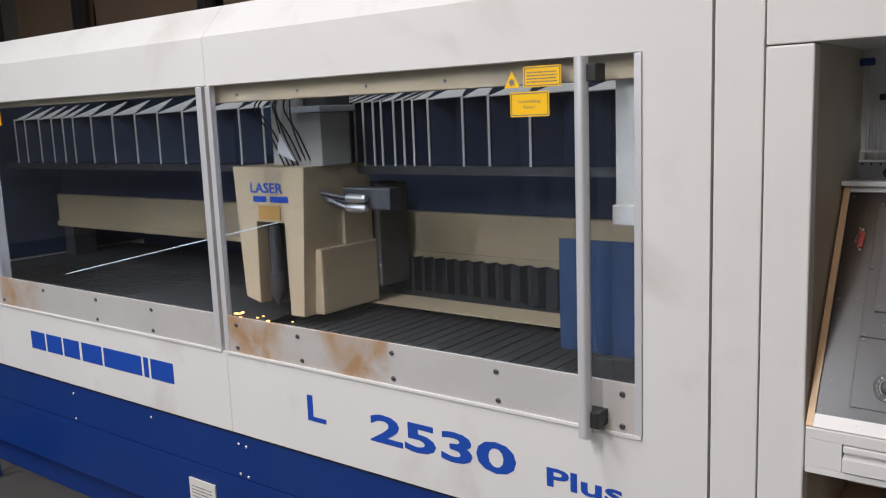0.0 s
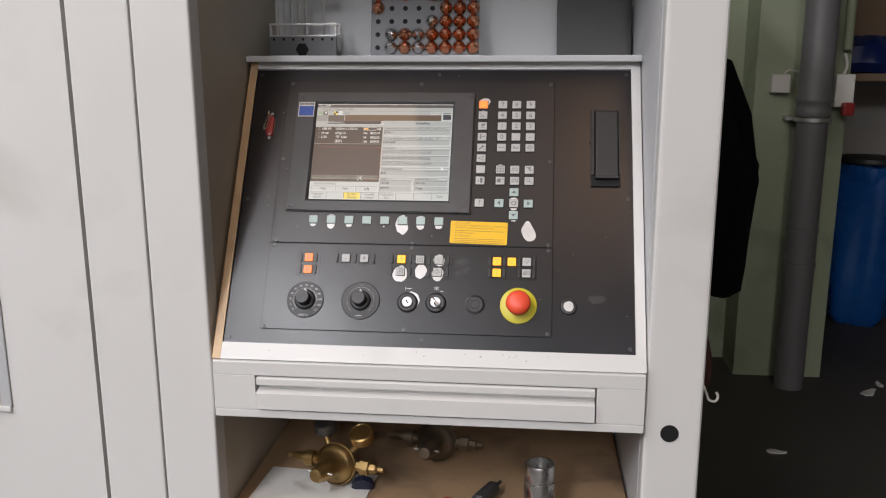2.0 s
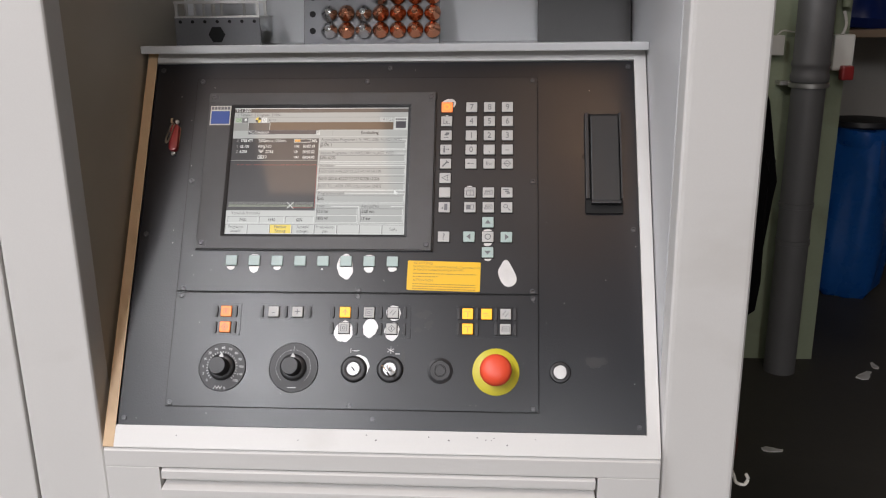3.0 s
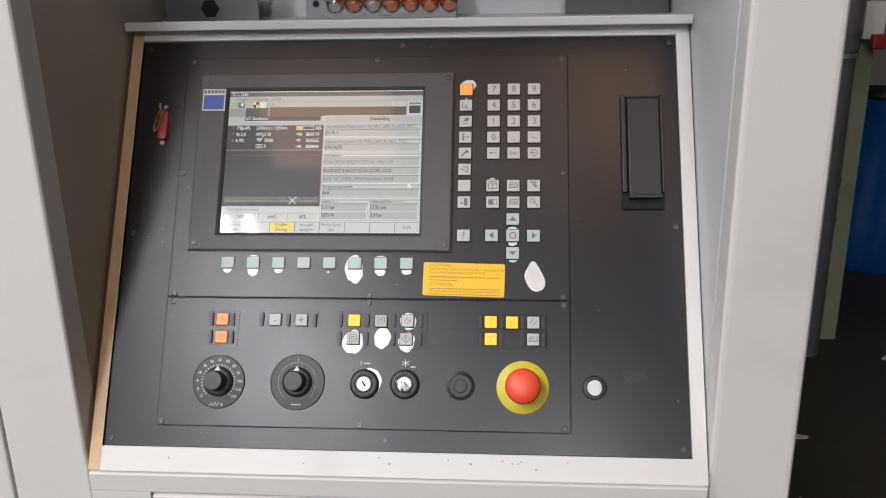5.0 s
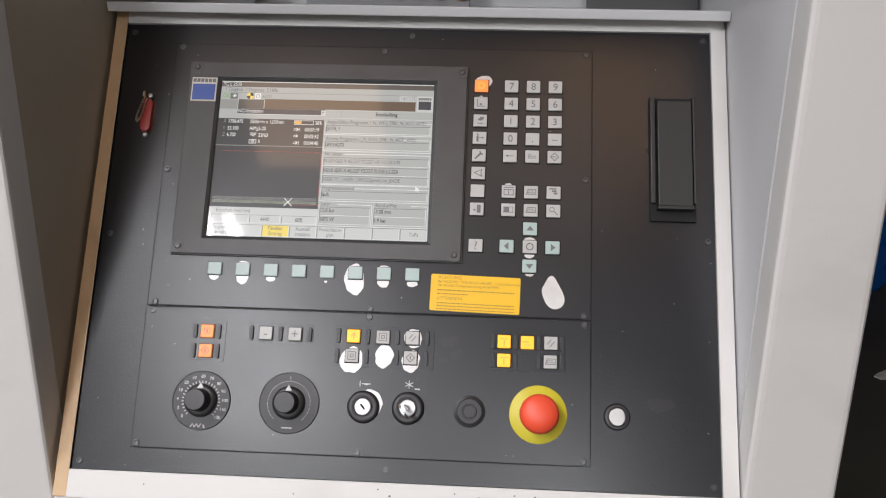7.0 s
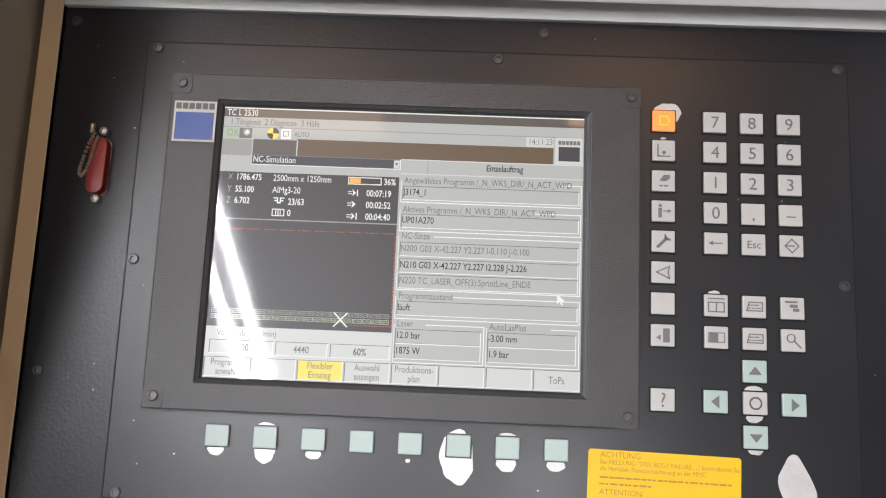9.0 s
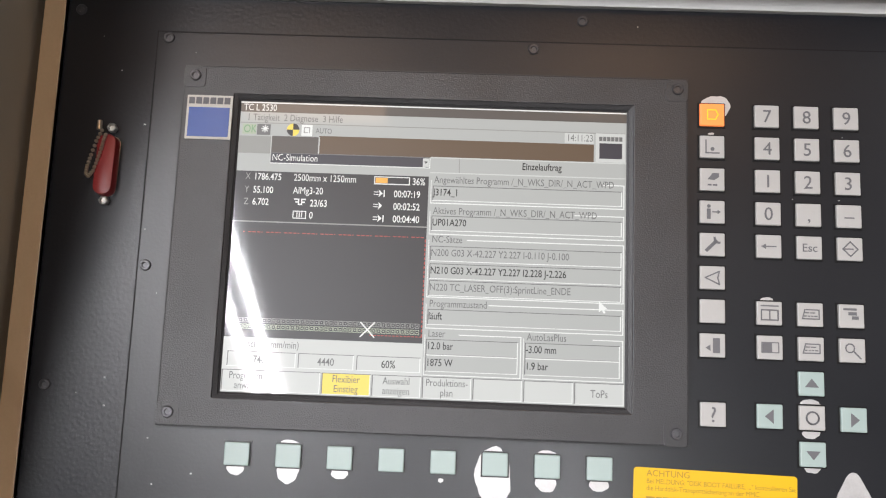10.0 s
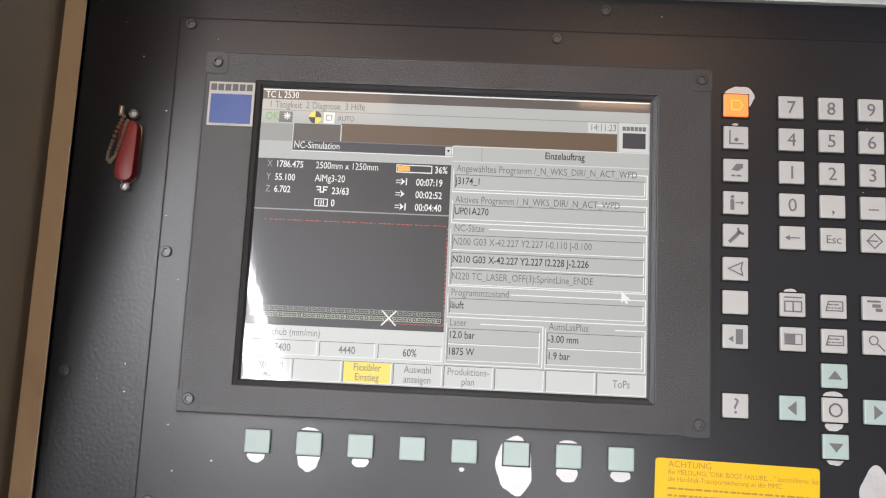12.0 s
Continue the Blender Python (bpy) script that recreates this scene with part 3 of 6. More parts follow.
for hz in (0.885, 1.70):
    part("handle_mount", box(-0.585, -0.535, F - 0.05, F, hz - 0.022, hz + 0.018, 0.003), RUBBER, door_r, "black handle mount")
for nm, x0, x1, z0, z1 in (("warning_label", -0.757, -0.652, 1.674, 1.724), ("warning_label", -0.796, -0.686, 1.604, 1.664)):
    w = part(nm, prism(rounded(x0, x1, z0, z1, 0.004), 0.0, 0.001, m=FRONT @ pose(0, 0, -0.007)), YELLOW, door_r, "yellow warning label with black border")
    b = None
    for q in (box(x0 + 0.003, x1 - 0.003, z0 + 0.003, z0 + 0.005, 0, 0.0004), box(x0 + 0.003, x1 - 0.003, z1 - 0.005, z1 - 0.003, 0, 0.0004), box(x0 + 0.003, x0 + 0.005, z0 + 0.005, z1 - 0.005, 0, 0.0004), box(x1 - 0.005, x1 - 0.003, z0 + 0.005, z1 - 0.005, 0, 0.0004)):
        b = merge(b, q)
    if z0 > 1.65:
        for k in range(4):
            b = bars(x0 + 0.010, x1 - 0.010, z1 - 0.0165 - 0.0075 * k, 0.0028, 0, 60 + k, b)
    else:
        b = words("Laserstrahlung,", (x0 + x1) / 2, z0 + 0.034, 0.0105, 0, 0.0002, "CENTER", b)
        b = words("Klasse 1", (x0 + x1) / 2, z0 + 0.020, 0.0105, 0, 0.0002, "CENTER", b)
    bmesh.ops.transform(b, matrix=FRONT @ pose(0, 0, -0.0058), verts=b.verts)
    part("print", b, GLYPH, w)
w = part("warning_triangle", prism([(-0.812, 1.675), (-0.768, 1.675), (-0.790, 1.716)], 0, 0.001, m=FRONT @ pose(0, 0, -0.007)), YELLOW, door_r, "yellow laser warning triangle")
b = lathe([(0.006, 0), (0.006, 0.0004)], 10, m=pose(-0.790, 1.688, 0))
for k in range(6):
    b = box(-0.0012, 0.0012, -0.011, 0.011, 0, 0.0003, bm=b) if k == 0 else b
    q = merge(None, box(-0.0008, 0.0008, -0.010, 0.010, 0, 0.0003), 0, pose(-0.790, 1.688, 0, 0, 0, 30 * k))
    b = merge(b, q)
bmesh.ops.transform(b, matrix=FRONT @ pose(0, 0, -0.0058), verts=b.verts)
part("print", b, GLYPH, w)
w = part("warning_label", prism(rounded(-3.50, -3.36, 1.64, 1.70, 0.004), 0.0, 0.001, m=FRONT @ pose(0, 0, -0.007)), YELLOW, door_l, "yellow warning label with black border")

# inside the machine: bellows, beam, head, grate
bel = thing("upper_bellows", pose(-2, 0.6, 1.44), "dark blue pleated bellows with pale dusty fins", "bellows")
FOLDS = [-4.46, -4.35, -4.20, -4.07, -3.96, -3.86, -3.69, -3.50, -3.31, -3.13, -2.94, -2.78, -2.55, -2.40]
FOLDS2 = [-2.02, -1.98, -1.935, -1.885, -1.84, -1.79, -1.75, -1.69, -1.645, -1.60, -1.53, -1.38, -1.272, -1.11, -0.93, -0.72]
for run in (FOLDS, FOLDS2):
    bm = bmesh.new()
    prev = None
    for i in range(2 * len(run) - 1):
        x = run[i // 2] if i % 2 == 0 else (run[i // 2] + run[i // 2 + 1]) / 2
        d = 0.0 if i % 2 == 0 else 0.06
        pair = [bm.verts.new((x + 2, d, 0.0)), bm.verts.new((x + 2, d, 0.235))]
        if prev:
            bm.faces.new((prev[0], pair[0], pair[1], prev[1]))
        prev = pair
    part("bellows_cloth", bm, BELLOW_BLUE, bel, "dark blue pleated cloth")
    fin = None
    for i, x in enumerate(run):
        fin = box(x + 2 - 0.0045, x + 2 + 0.0045, -0.004, 0.0, -0.005, 0.24, bm=None)
        part("fin", fin, BELLOW_FIN, bel, "pale stiffening fin")
        nx = run[i + 1] if i + 1 < len(run) else x + 0.05
        peak = min(0.065, (nx - x) * 0.7)
        tri = bmesh.new()
        a = [tri.verts.new(v) for v in ((x + 2, -0.002, 0.232), (nx + 2 - 0.004, -0.002, 0.236), (x + 2 + (nx - x) * 0.85, 0.11, 0.236 + peak))]
        tri.faces.new(a)
        q = bmesh.ops.extrude_face_region(tri, geom=tri.faces[:])
        bmesh.ops.translate(tri, vec=(0, 0.002, -0.003), verts=[v for v in q["geom"] if isinstance(v, bmesh.types.BMVert)])
        bmesh.ops.recalc_face_normals(tri, faces=tri.faces)
        part("pleat_top", tri, BELLOW_FIN, bel, "pale triangular pleat top")
part("bellows_rail", box(-2.6, 1.5, -0.01, 0.05, -0.035, -0.006, 0.002), DARKSTEEL, bel, "dark guide rail")

beam = thing("machine_beam", pose(-2, 0.9, 0.3), "dusty beige cross beam inside the laser machine", "beam")
part("beam_body", box(LEFT + 2.05, RIGHT + 1.9, 0.0, 0.14, 0.75, 0.925, 0.004), BEIGE, beam)
part("beam_lip", box(LEFT + 2.05, RIGHT + 1.9, -0.014, 0.0, 0.735, 0.765, 0.002), BEIGE, beam)
part("beam_cover", box(LEFT + 2.05, RIGHT + 1.9, 0.03, 0.12, 0.925, 1.16, 0.004), BELLOW_BLUE, beam, "dark blue beam cover")
part("beam_foot", box(LEFT + 2.1, LEFT + 2.2, 0.0, 0.14, -0.3, 0.75), DARKSTEEL, beam)
part("beam_foot", box(RIGHT + 1.7, RIGHT + 1.85, 0.02, 0.14, -0.3, 0.75), DARKSTEEL, beam)
low = thing("lower_bellows", pose(-1.4, 0.82, 0.86), "sooty black pleated bellows under the beam", "bellows")
bm = bmesh.new()
prev = None
x, k = -0.75, 0
while x < 1.0:
    back = k % 2
    pair = [bm.verts.new((x, 0.045 * back, 0.062 - 0.022 * back - 0.012 * (x > 0.1))), bm.verts.new((x, 0.045 * back, 0.19))]
    if prev:
        bm.faces.new((prev[0], pair[0], pair[1], prev[1]))
    prev = pair
    x += (0.012 + 0.016 * (x + 0.75)) * (2.4 if back else 0.6)
    k += 1
part("bellows_cloth", bm, BELLOW_BLACK, low)
part("bellows_frame", box(-0.75, 1.0, 0.035, 0.055, -0.86, 0.18), SOOT, low, "sooty backing plate")

grate = thing("cutting_table", pose(-2, 0.6, 0), "sooty dark steel cutting table with slats", "table")
part("table_bed", box(LEFT + 2.03, RIGHT + 1.9, -0.52, 0.78, 0.60, 0.86, 0.003), SOOT, grate)
part("drip_plate", box(0.02, 1.55, 0.04, 0.21, 0.889, 0.893, 0.001), BEIGE, grate, "dusty beige ledge")
slat = part("support_slat", box(-0.0015, 0.0015, -0.5, 0.2, 0.86, 0.863), SOOT, grate)
for i in range(1, 72):
    again(slat, -2.3 + i * 0.052, 0, 0.001 * math.sin(i * 2.3))
slat.matrix_basis = pose(-2.3, 0, 0)
for nm, dims, mt in (("workpiece_support", (1.25, 1.50, -0.30, 0.10, 0.86, 0.92), SOOT),):
    part(nm, box(*dims, 0.003), mt, grate)
sheet = tagged(part("aluminium_sheet", box(-2.95, -2.02, 0.12, 0.60, 0.890, 0.894), SOOT), "thin soot-darkened metal sheet on the cutting table", "sheet")

head = thing("cutting_head_unit", pose(-2.06, 0.30, 0.9), "dusty beige laser cutting head housing with an open slot", "machine head")
out = [(-0.165, 0.05), (-0.085, 0.03), (-0.075, 0.345), (0.075, 0.345), (0.080, 0.0), (0.150, 0.0), (0.192, 0.55), (-0.192, 0.55)]
b = prism(out, 0, 0.2, bev=0.004, m=Matrix(((1, 0, 0, 0), (0, 0, -1, 0.2), (0, 1, 0, 0), (0, 0, 0, 1))))
part("head_cover", b, BEIGE, head)
part("head_side", box(-0.05, 0.186, 0.201, 0.36, 0.03, 0.548, 0.006), BEIGE, head, "beige side cover")
part("head_base", box(0.12, 0.194, 0.06, 0.37, 0.0, 0.245, 0.006), BEIGE, head, "beige stepped lower side cover")
part("slot_back", box(-0.074, 0.074, 0.05, 0.19, 0.032, 0.344), BELLOW_BLACK, head, "dark slot")
part("cutting_nozzle", lathe([(0.006, -0.0), (0.028, 0.05), (0.03, 0.12), (0.02, 0.13), (0.02, 0.30)], 14, m=pose(0.0, 0.018, 0.03)), DARKSTEEL, head)
b = words("LASER", -0.10, 0.455, 0.052, 0, 0.0006, wide=1.25, bold=0.0008)
b = bars(-0.085, 0.105, 0.420, 0.022, 0, 17, b)
bmesh.ops.transform(b, matrix=Matrix(((1, 0, 0, 0), (0, 0, -1, -0.001), (0, 1, 0, 0), (0, 0, 0, 1))), verts=b.verts)
part("lettering", b, BLUE_PRINT, head, "blue lettering on the head cover")
part("warning_label", box(-0.058, 0.060, -0.0025, 0.0, 0.355, 0.408, 0.001), STAINED, head, "brown-stained yellow warning label")
b = hose([(0.19, 0.1, 0.44), (0.26, 0.06, 0.43), (0.34, 0.08, 0.40), (0.42, 0.1, 0.42)], 0.012)
for k in range(3):
    b = hose([(0.18, 0.08 + 0.02 * k, 0.46 - 0.02 * k), (0.27, 0.05 + 0.02 * k, 0.45 - 0.015 * k), (0.40, 0.08, 0.43 - 0.02 * k)], 0.007, bm=b)
part("cable_bundle", b, [DARKSTEEL], head, "bundle of hoses and cables", smooth=True)
for k in range(2):
    part("cable_coupling", lathe([(0.012, 0), (0.016, 0.01), (0.016, 0.08), (0.010, 0.09)], 12, m=pose(0.34, 0.06, 0.44 - 0.035 * k, 0, 90, 0)), STEEL, head, "bright hose coupling", smooth=True)
part("side_bracket", box(0.30, 0.52, 0.08, 0.14, 0.40, 0.475, 0.006), DARKSTEEL, head, "dark steel side bracket")
part("head_slide", box(0.10, 0.21, 0.375, 0.55, 0.05, 0.46, 0.01), SLIDE, head, "dusty dark head slide")
carriage = thing("head_carriage", pose(-2.0, 0.40, 1.45), "grey metal head carriage with cables and air fittings", "carriage")
part("carriage_plate", box(-0.13, 0.03, 0.0, 0.02, 0.0, 0.26, 0.003), DUSTY, carriage, "scuffed grey mounting plate")
part("carriage_box", box(0.04, 0.16, -0.03, 0.12, 0.0, 0.19, 0.004), DUSTY, carriage, "grey housing box")
part("carriage_lid", box(0.02, 0.18, -0.05, 0.13, 0.192, 0.215, 0.004), ALU, carriage)
part("carriage_column", box(-0.03, 0.13, 0.03, 0.16, 0.0, 0.30, 0.004), DARKSTEEL, carriage)
b = None
rnd = random.Random(4)
for k in range(7):
    x0 = -0.10 + 0.025 * k
    b = hose([(x0, -0.02, 0.26 + 0.06 * rnd.random()), (x0 - 0.07 + 0.09 * rnd.random(), -0.05, 0.22), (x0 + 0.03, -0.06, 0.10 + 0.03 * rnd.random()), (x0 + 0.05, -0.02, 0.0)], 0.0032, 6, b)
part("cables", b, RUBBER, carriage, "tangle of black cables", smooth=True)
part("bracket", prism([(-0.02, 0.05), (0.07, 0.02), (0.0, 0.12)], -0.08, -0.072, m=Matrix(((1, 0, 0, 0), (0, 0, 1, 0), (0, 1, 0, 0), (0, 0, 0, 1)))), WHITE, carriage, "white triangular bracket")
b = None
rnd = random.Random(9)
for k in range(26):
    px, py = rnd.uniform(-0.30, 0.30), rnd.uniform(-0.17, -0.02)
    q = bmesh.new()
    bmesh.ops.create_icosphere(q, subdivisions=1, radius=rnd.uniform(0.003, 0.008))
    b = merge(b, q, 0, pose(px * (0.5 + 0.5 * rnd.random()), py, rnd.uniform(0.0, 0.016)) @ Matrix.Diagonal((2.2, 1, 0.6, 1)))
sparks = tagged(part("cutting_fire", b, FIRE), "glowing orange cutting flames under the laser head", "fire", kind="stuff")
sparks.matrix_world = pose(-2.05, 0.26, 0.895)

tagged(part("blue_plate", box(-0.69, -0.462, 0.028, 0.034, 1.02, 1.302, 0.001), DULLBLUE), "blue sheet metal plate inside the machine door", "plate")
brk = thing("door_bracket", pose(-0.49, 0.05, 1.3), "grey-beige bolted steel bracket inside the machine", "bracket")
part("bracket_plate", box(-0.055, 0.045, 0.0, 0.012, 0.085, 0.44, 0.003), DUSTY, brk)
part("bracket_foot", box(-0.06, 0.045, -0.01, 0.03, 0.04, 0.088, 0.003), DUSTY, brk)
bb = part("bracket_bolt", lathe([(0.007, 0), (0.007, 0.004), (0, 0.005)], 8, m=pose(0, 0, 0, 90)), DARKSTEEL, brk)
for k in range(1, 5):
    again(bb, 0, 0, 0.13 + 0.068 * k)
bb.matrix_basis = pose(0, 0, 0.13)
wire = tagged(part("steel_rod", rod((-3.174, 0.1, 0.992), (-1.955, 0.248, 1.257), 0.0024, 8), ALU), "thin bright steel rod across the machine", "rod")

# ---- control cabinet ----
NL, NR, NT, NB = -0.0865, 0.6235, 1.722, 0.43
cab = thing("control_cabinet", pose(0.2, 0.4, 0) @ pose(-0.2, -0.4, 0), "white lacquered control cabinet with an open niche and shelf", "cabinet")
part("side_panel", box(-0.285, -0.1835, F, 0.02, 0.0, 2.25, 0.003), WHITE, cab, "narrow white filler panel")
part("front_column", box(-0.1805, NL, F, 0.02, 0.0, 1.728, 0.005, 3), WHITE, cab)
part("lintel", box(-0.1805, 0.714, F, 0.02, 1.7305, 2.25, 0.003), WHITE, cab)
b = box(NR, 0.713, F, 0.02, 0.0, 1.728, 0.007, 3)
part("front_column", b, WHITE, cab)
hole = part("cable_hole", lathe([(0.0145, 0), (0.0145, 0.0012), (0, 0.0012)], 24, m=FRONT @ pose(0.6635, 0.848, 0)), GAP, cab, "round black cable hole")
part("niche_side", box(NL - 0.004, NL, 0.0165, 0.60, 0.0, NT + 0.02), NICHE_SHADE, cab, "niche side with shade put into its warm grey")
part("niche_side", box(NR, NR + 0.004, 0.021, 0.60, 0.0, NT + 0.02), NICHE, cab)
part("niche_back", box(NL, NR, NB, NB + 0.006, 0.0, NT + 0.02), NICHE, cab)
part("niche_roof", box(NL - 0.004, NR + 0.004, 0.021, 0.6, 1.7305, 1.75), NICHE, cab)
part("outer_side", box(0.708, 0.713, 0.021, 0.95, 0.0, 2.25), WHITE, cab)
part("outer_side", box(-0.285, -0.28, 0.021, 0.95, 0.0, 2.25), WHITE, cab)
part("cabinet_back", box(-0.285, 0.713, 0.951, 0.956, 0.0, 2.25), WHITE, cab)
part("cabinet_top", box(-0.285, 0.713, F, 0.956, 2.251, 2.256), WHITE, cab)
part("vent_square", box(0.325, 0.352, NB - 0.003, NB, 1.632, 1.66), GAP, cab, "square black opening")
part("vent_square", box(0.378, 0.405, NB - 0.003, NB, 1.632, 1.66), GAP, cab, "square black opening")
# console: sloping white frame, nose, drawer, ledge
FR = PANEL
b = ring(-0.0668, 0.6215, -0.0575, 0.494, -0.0668, 0.6055, -0.0295, 0.477, -0.02, 0.0035)
bmesh.ops.transform(b, matrix=FR, verts=b.verts)
part("console_frame", b, WHITE, cab, "white sloping console frame")
b = box(-0.0815, -0.0669, -0.0575, 0.494, -0.02, 0.0032, 0.0012)
bmesh.ops.transform(b, matrix=FR, verts=b.verts)
part("frame_edge", b, TAN, cab, "yellowed tan side strip of the console frame")
N = F - 0.0095
nose = [(N + 0.006, 0.9515), (N, 0.9465), (N, 0.924), (N + 0.03, 0.924), (N + 0.03, 0.9515)]
part("console_nose", profile_x(nose, -0.081, 0.6215, bev=0.0012), WHITE, cab)
part("console_nose", box(-0.081, 0.6215, N, N + 0.03, 0.850, 0.8635, 0.0015), WHITE, cab)
part("console_nose", box(-0.081, -0.0105, N, N + 0.03, 0.864, 0.9238, 0.001), WHITE, cab)
part("console_nose", box(0.546, 0.6215, N, N + 0.03, 0.864, 0.9238, 0.001), WHITE, cab)
part("console_floor", box(-0.081, 0.6215, N + 0.031, NB, 0.850, 0.855), WHITE, cab)
part("console_seat", box(-0.0805, 0.621, N + 0.032, N + 0.04, 0.857, 0.945), GAP, cab, "dark gap behind the drawer")
dw = part("keyboard_drawer", profile_x([(N + 0.004, 0.9215), (N - 0.001, 0.919), (N - 0.001, 0.908), (N + 0.012, 0.906), (N + 0.012, 0.899), (N - 0.007, 0.896), (N - 0.007, 0.868), (N + 0.002, 0.865), (N + 0.028, 0.865), (N + 0.028, 0.9215)], -0.008, 0.5435, bev=0.0008), WHITE, cab, "white keyboard drawer front")
b = profile_x([(0.236, 1.437), (0.236, 1.428), (NB, 1.428), (NB, 1.432), (0.241, 1.432), (0.241, 1.437)], -0.0825, 0.6245)
part("ledge", b, NICHE, cab, "grey ledge behind the console")
part("ledge_lip", profile_x([(0.2240, 1.4265), (0.2225, 1.4375), (0.235, 1.4375), (0.235, 1.4265)], -0.0835, 0.6225, bev=0.0015), NICHE, cab, "folded grey ledge lip")
sh = part("shelf", box(NL + 0.002, NR - 0.004, F + 0.004, NB - 0.004, 0.628, 0.652, 0.001), CHIPBOARD, cab, "brown chipboard shelf")
part("shelf_edge", box(NL + 0.002, NR - 0.004, F - 0.0005, F + 0.0035, 0.6265, 0.651, 0.001), WHITE, cab, "white shelf edge")
part("shelf_bracket", box(NR - 0.02, NR - 0.001, F + 0.01, NB - 0.01, 0.60, 0.627), NICHE, cab)
part("shelf_bracket", box(NL + 0.001, NL + 0.02, F + 0.01, NB - 0.01, 0.60, 0.627), NICHE, cab)
part("cabinet_floor", box(NL, NR, F + 0.01, NB, 0.36, 0.38), GREY_WALL, cab)

# paint chips along the console nose
b = None
rnd = random.Random(2)
for k in range(13):
    cx, cy = rnd.choice((0.02, 0.17, 0.25, 0.35, 0.40, 0.47, 0.43)) + rnd.gauss(0, 0.012), -0.046 + rnd.random() * 0.010
    b = prism(blob(cx, cy, 0.0005 + 0.0007 * rnd.random(), 0.0005 + 0.0007 * rnd.random(), k, 7), 0.0034, 0.0037, bm=b)
bmesh.ops.transform(b, matrix=FR, verts=b.verts)
part("paint_chips", b, PIPE, cab, "chipped paint spots")["kind"] = "stuff"

# ---- operator panel ----
op = thing("operator_panel", PANEL, "black sloping operator panel with screen, keys and switches", "control panel")
part("back_plate", box(-0.0668, 0.6052, -0.0292, 0.4767, -0.006, 0.0, 0.0004), BLACK, op, "black textured sheet panel")
part("plate_gap", box(-0.0064, 0.4739, 0.1457, 0.4534, 0.0, 0.0005), GAP, op, "dark plate joint")
part("plate_gap", box(-0.0064, 0.4739, -0.0054, 0.1453, 0.0, 0.0005), GAP, op, "dark plate joint")
part("upper_plate", box(-0.0055, 0.473, 0.1465, 0.4525, 0.0, 0.0016, 0.0004), BLACK2, op, "black upper key plate")
part("lower_plate", box(-0.0055, 0.473, -0.0045, 0.1445, 0.0, 0.0016, 0.0004), BLACK2, op, "black lower switch plate")
Z = 0.0016
# screws
sb = lathe([(0.0036, 0), (0.0036, 0.0006), (0.0030, 0.0012), (0.0020, 0.0012), (0.0016, 0.0004), (0, 0.0004)], 14)
scr = part("screw", sb, SCREW, op, "black socket screw", smooth=True)
SCREWS = [(0.2370, 0.4475, Z), (0.4665, 0.4475, Z), (-0.0005, 0.300, Z), (0.4665, 0.300, Z), (0.003, 0.1500, Z), (0.238, 0.150, Z), (0.4655, 0.150, Z), (0.002, 0.1405, Z), (0.238, 0.1410, Z), (0.466, 0.1405, Z), (0.0, 0.0, Z), (0.2335, 0.0, Z), (0.466, 0.0, Z),
          (0.268, 0.468, 0), (0.5975, 0.468, 0), (0.5975, 0.2345, 0), (0.597, -0.0195, 0), (0.2635, -0.0165, 0), (-0.0585, -0.0205, 0), (-0.0565, 0.2246, 0), (-0.058, 0.4665, 0)]
for x, y, z in SCREWS:
    again(scr, x, y, z)
scr.matrix_basis = pose(0.0019, 0.4482, Z)

# monitor
BX0, BX1, BY0, BY1 = 0.0160, 0.3330, 0.2035, 0.4283
SX0, SX1, SY0, SY1 = 0.0525, 0.2960, 0.2245, 0.4068
mon = part("monitor_bezel", ring(BX0, BX1, BY0, BY1, 0.0485, 0.3000, 0.2208, 0.4105, Z, 0.0072, bev=0.0006), BEZEL, op, "dark grained monitor bezel")
part("bezel_step", ring(0.0486, 0.2999, 0.2209, 0.4104, SX0 - 0.0014, SX1 + 0.0014, SY0 - 0.0014, SY1 + 0.0014, Z, 0.0064, 0.0052), BEZEL, op, "grained inner step of the bezel")
part("screen_surround", ring(SX0 - 0.0013, SX1 + 0.0013, SY0 - 0.0013, SY1 + 0.0013, SX0, SX1, SY0, SY1, Z, 0.0046, 0.0040), RUBBER, op, "thin black screen surround")
part("bezel_gasket", ring(BX0 - 0.0013, BX1 + 0.0013, BY0 - 0.0013, BY1 + 0.0013, BX0 - 0.0001, BX1 + 0.0001, BY0 - 0.0001, BY1 + 0.0001, Z, 0.0050), RUBBER, op, "black bezel gasket")
for x, y in ((0.0232, 0.4215), (0.3268, 0.4215), (0.0232, 0.2115), (0.3258, 0.2105)):
    part("screw_boss", prism(rounded(x - 0.0075, x + 0.0065, y - 0.0075, y + 0.0065, 0.003), 0.0073, 0.0078), BEZEL, mon)
    again(scr, x, y, 0.0079)
lg = part("maker_plate", box(0.0192, 0.0482, 0.3800, 0.4085, 0.0073, 0.0082, 0.0002), SOCKET, mon, "white maker's plate with a blue square")
part("blue_square", box(0.0208, 0.0466, 0.3816, 0.4005, 0.0082, 0.0085), MAKER_BLUE, mon, "blue square")
for k in range(6):
    part("name_block", box(0.0205 + 0.0045 * k, 0.0241 + 0.0045 * k, 0.4028, 0.4070, 0.0082, 0.0085), GLYPH, mon, "dark block of the maker's name")

# display: x 0..1 and y 0..1 from the lower left of the screen
DW, DH, DZ = SX1 - SX0, SY1 - SY0, 0.0036
disp = part("display", box(SX0, SX1, SY0, SY1, Z, DZ), D_GREY, op, "lit operator display with program data")


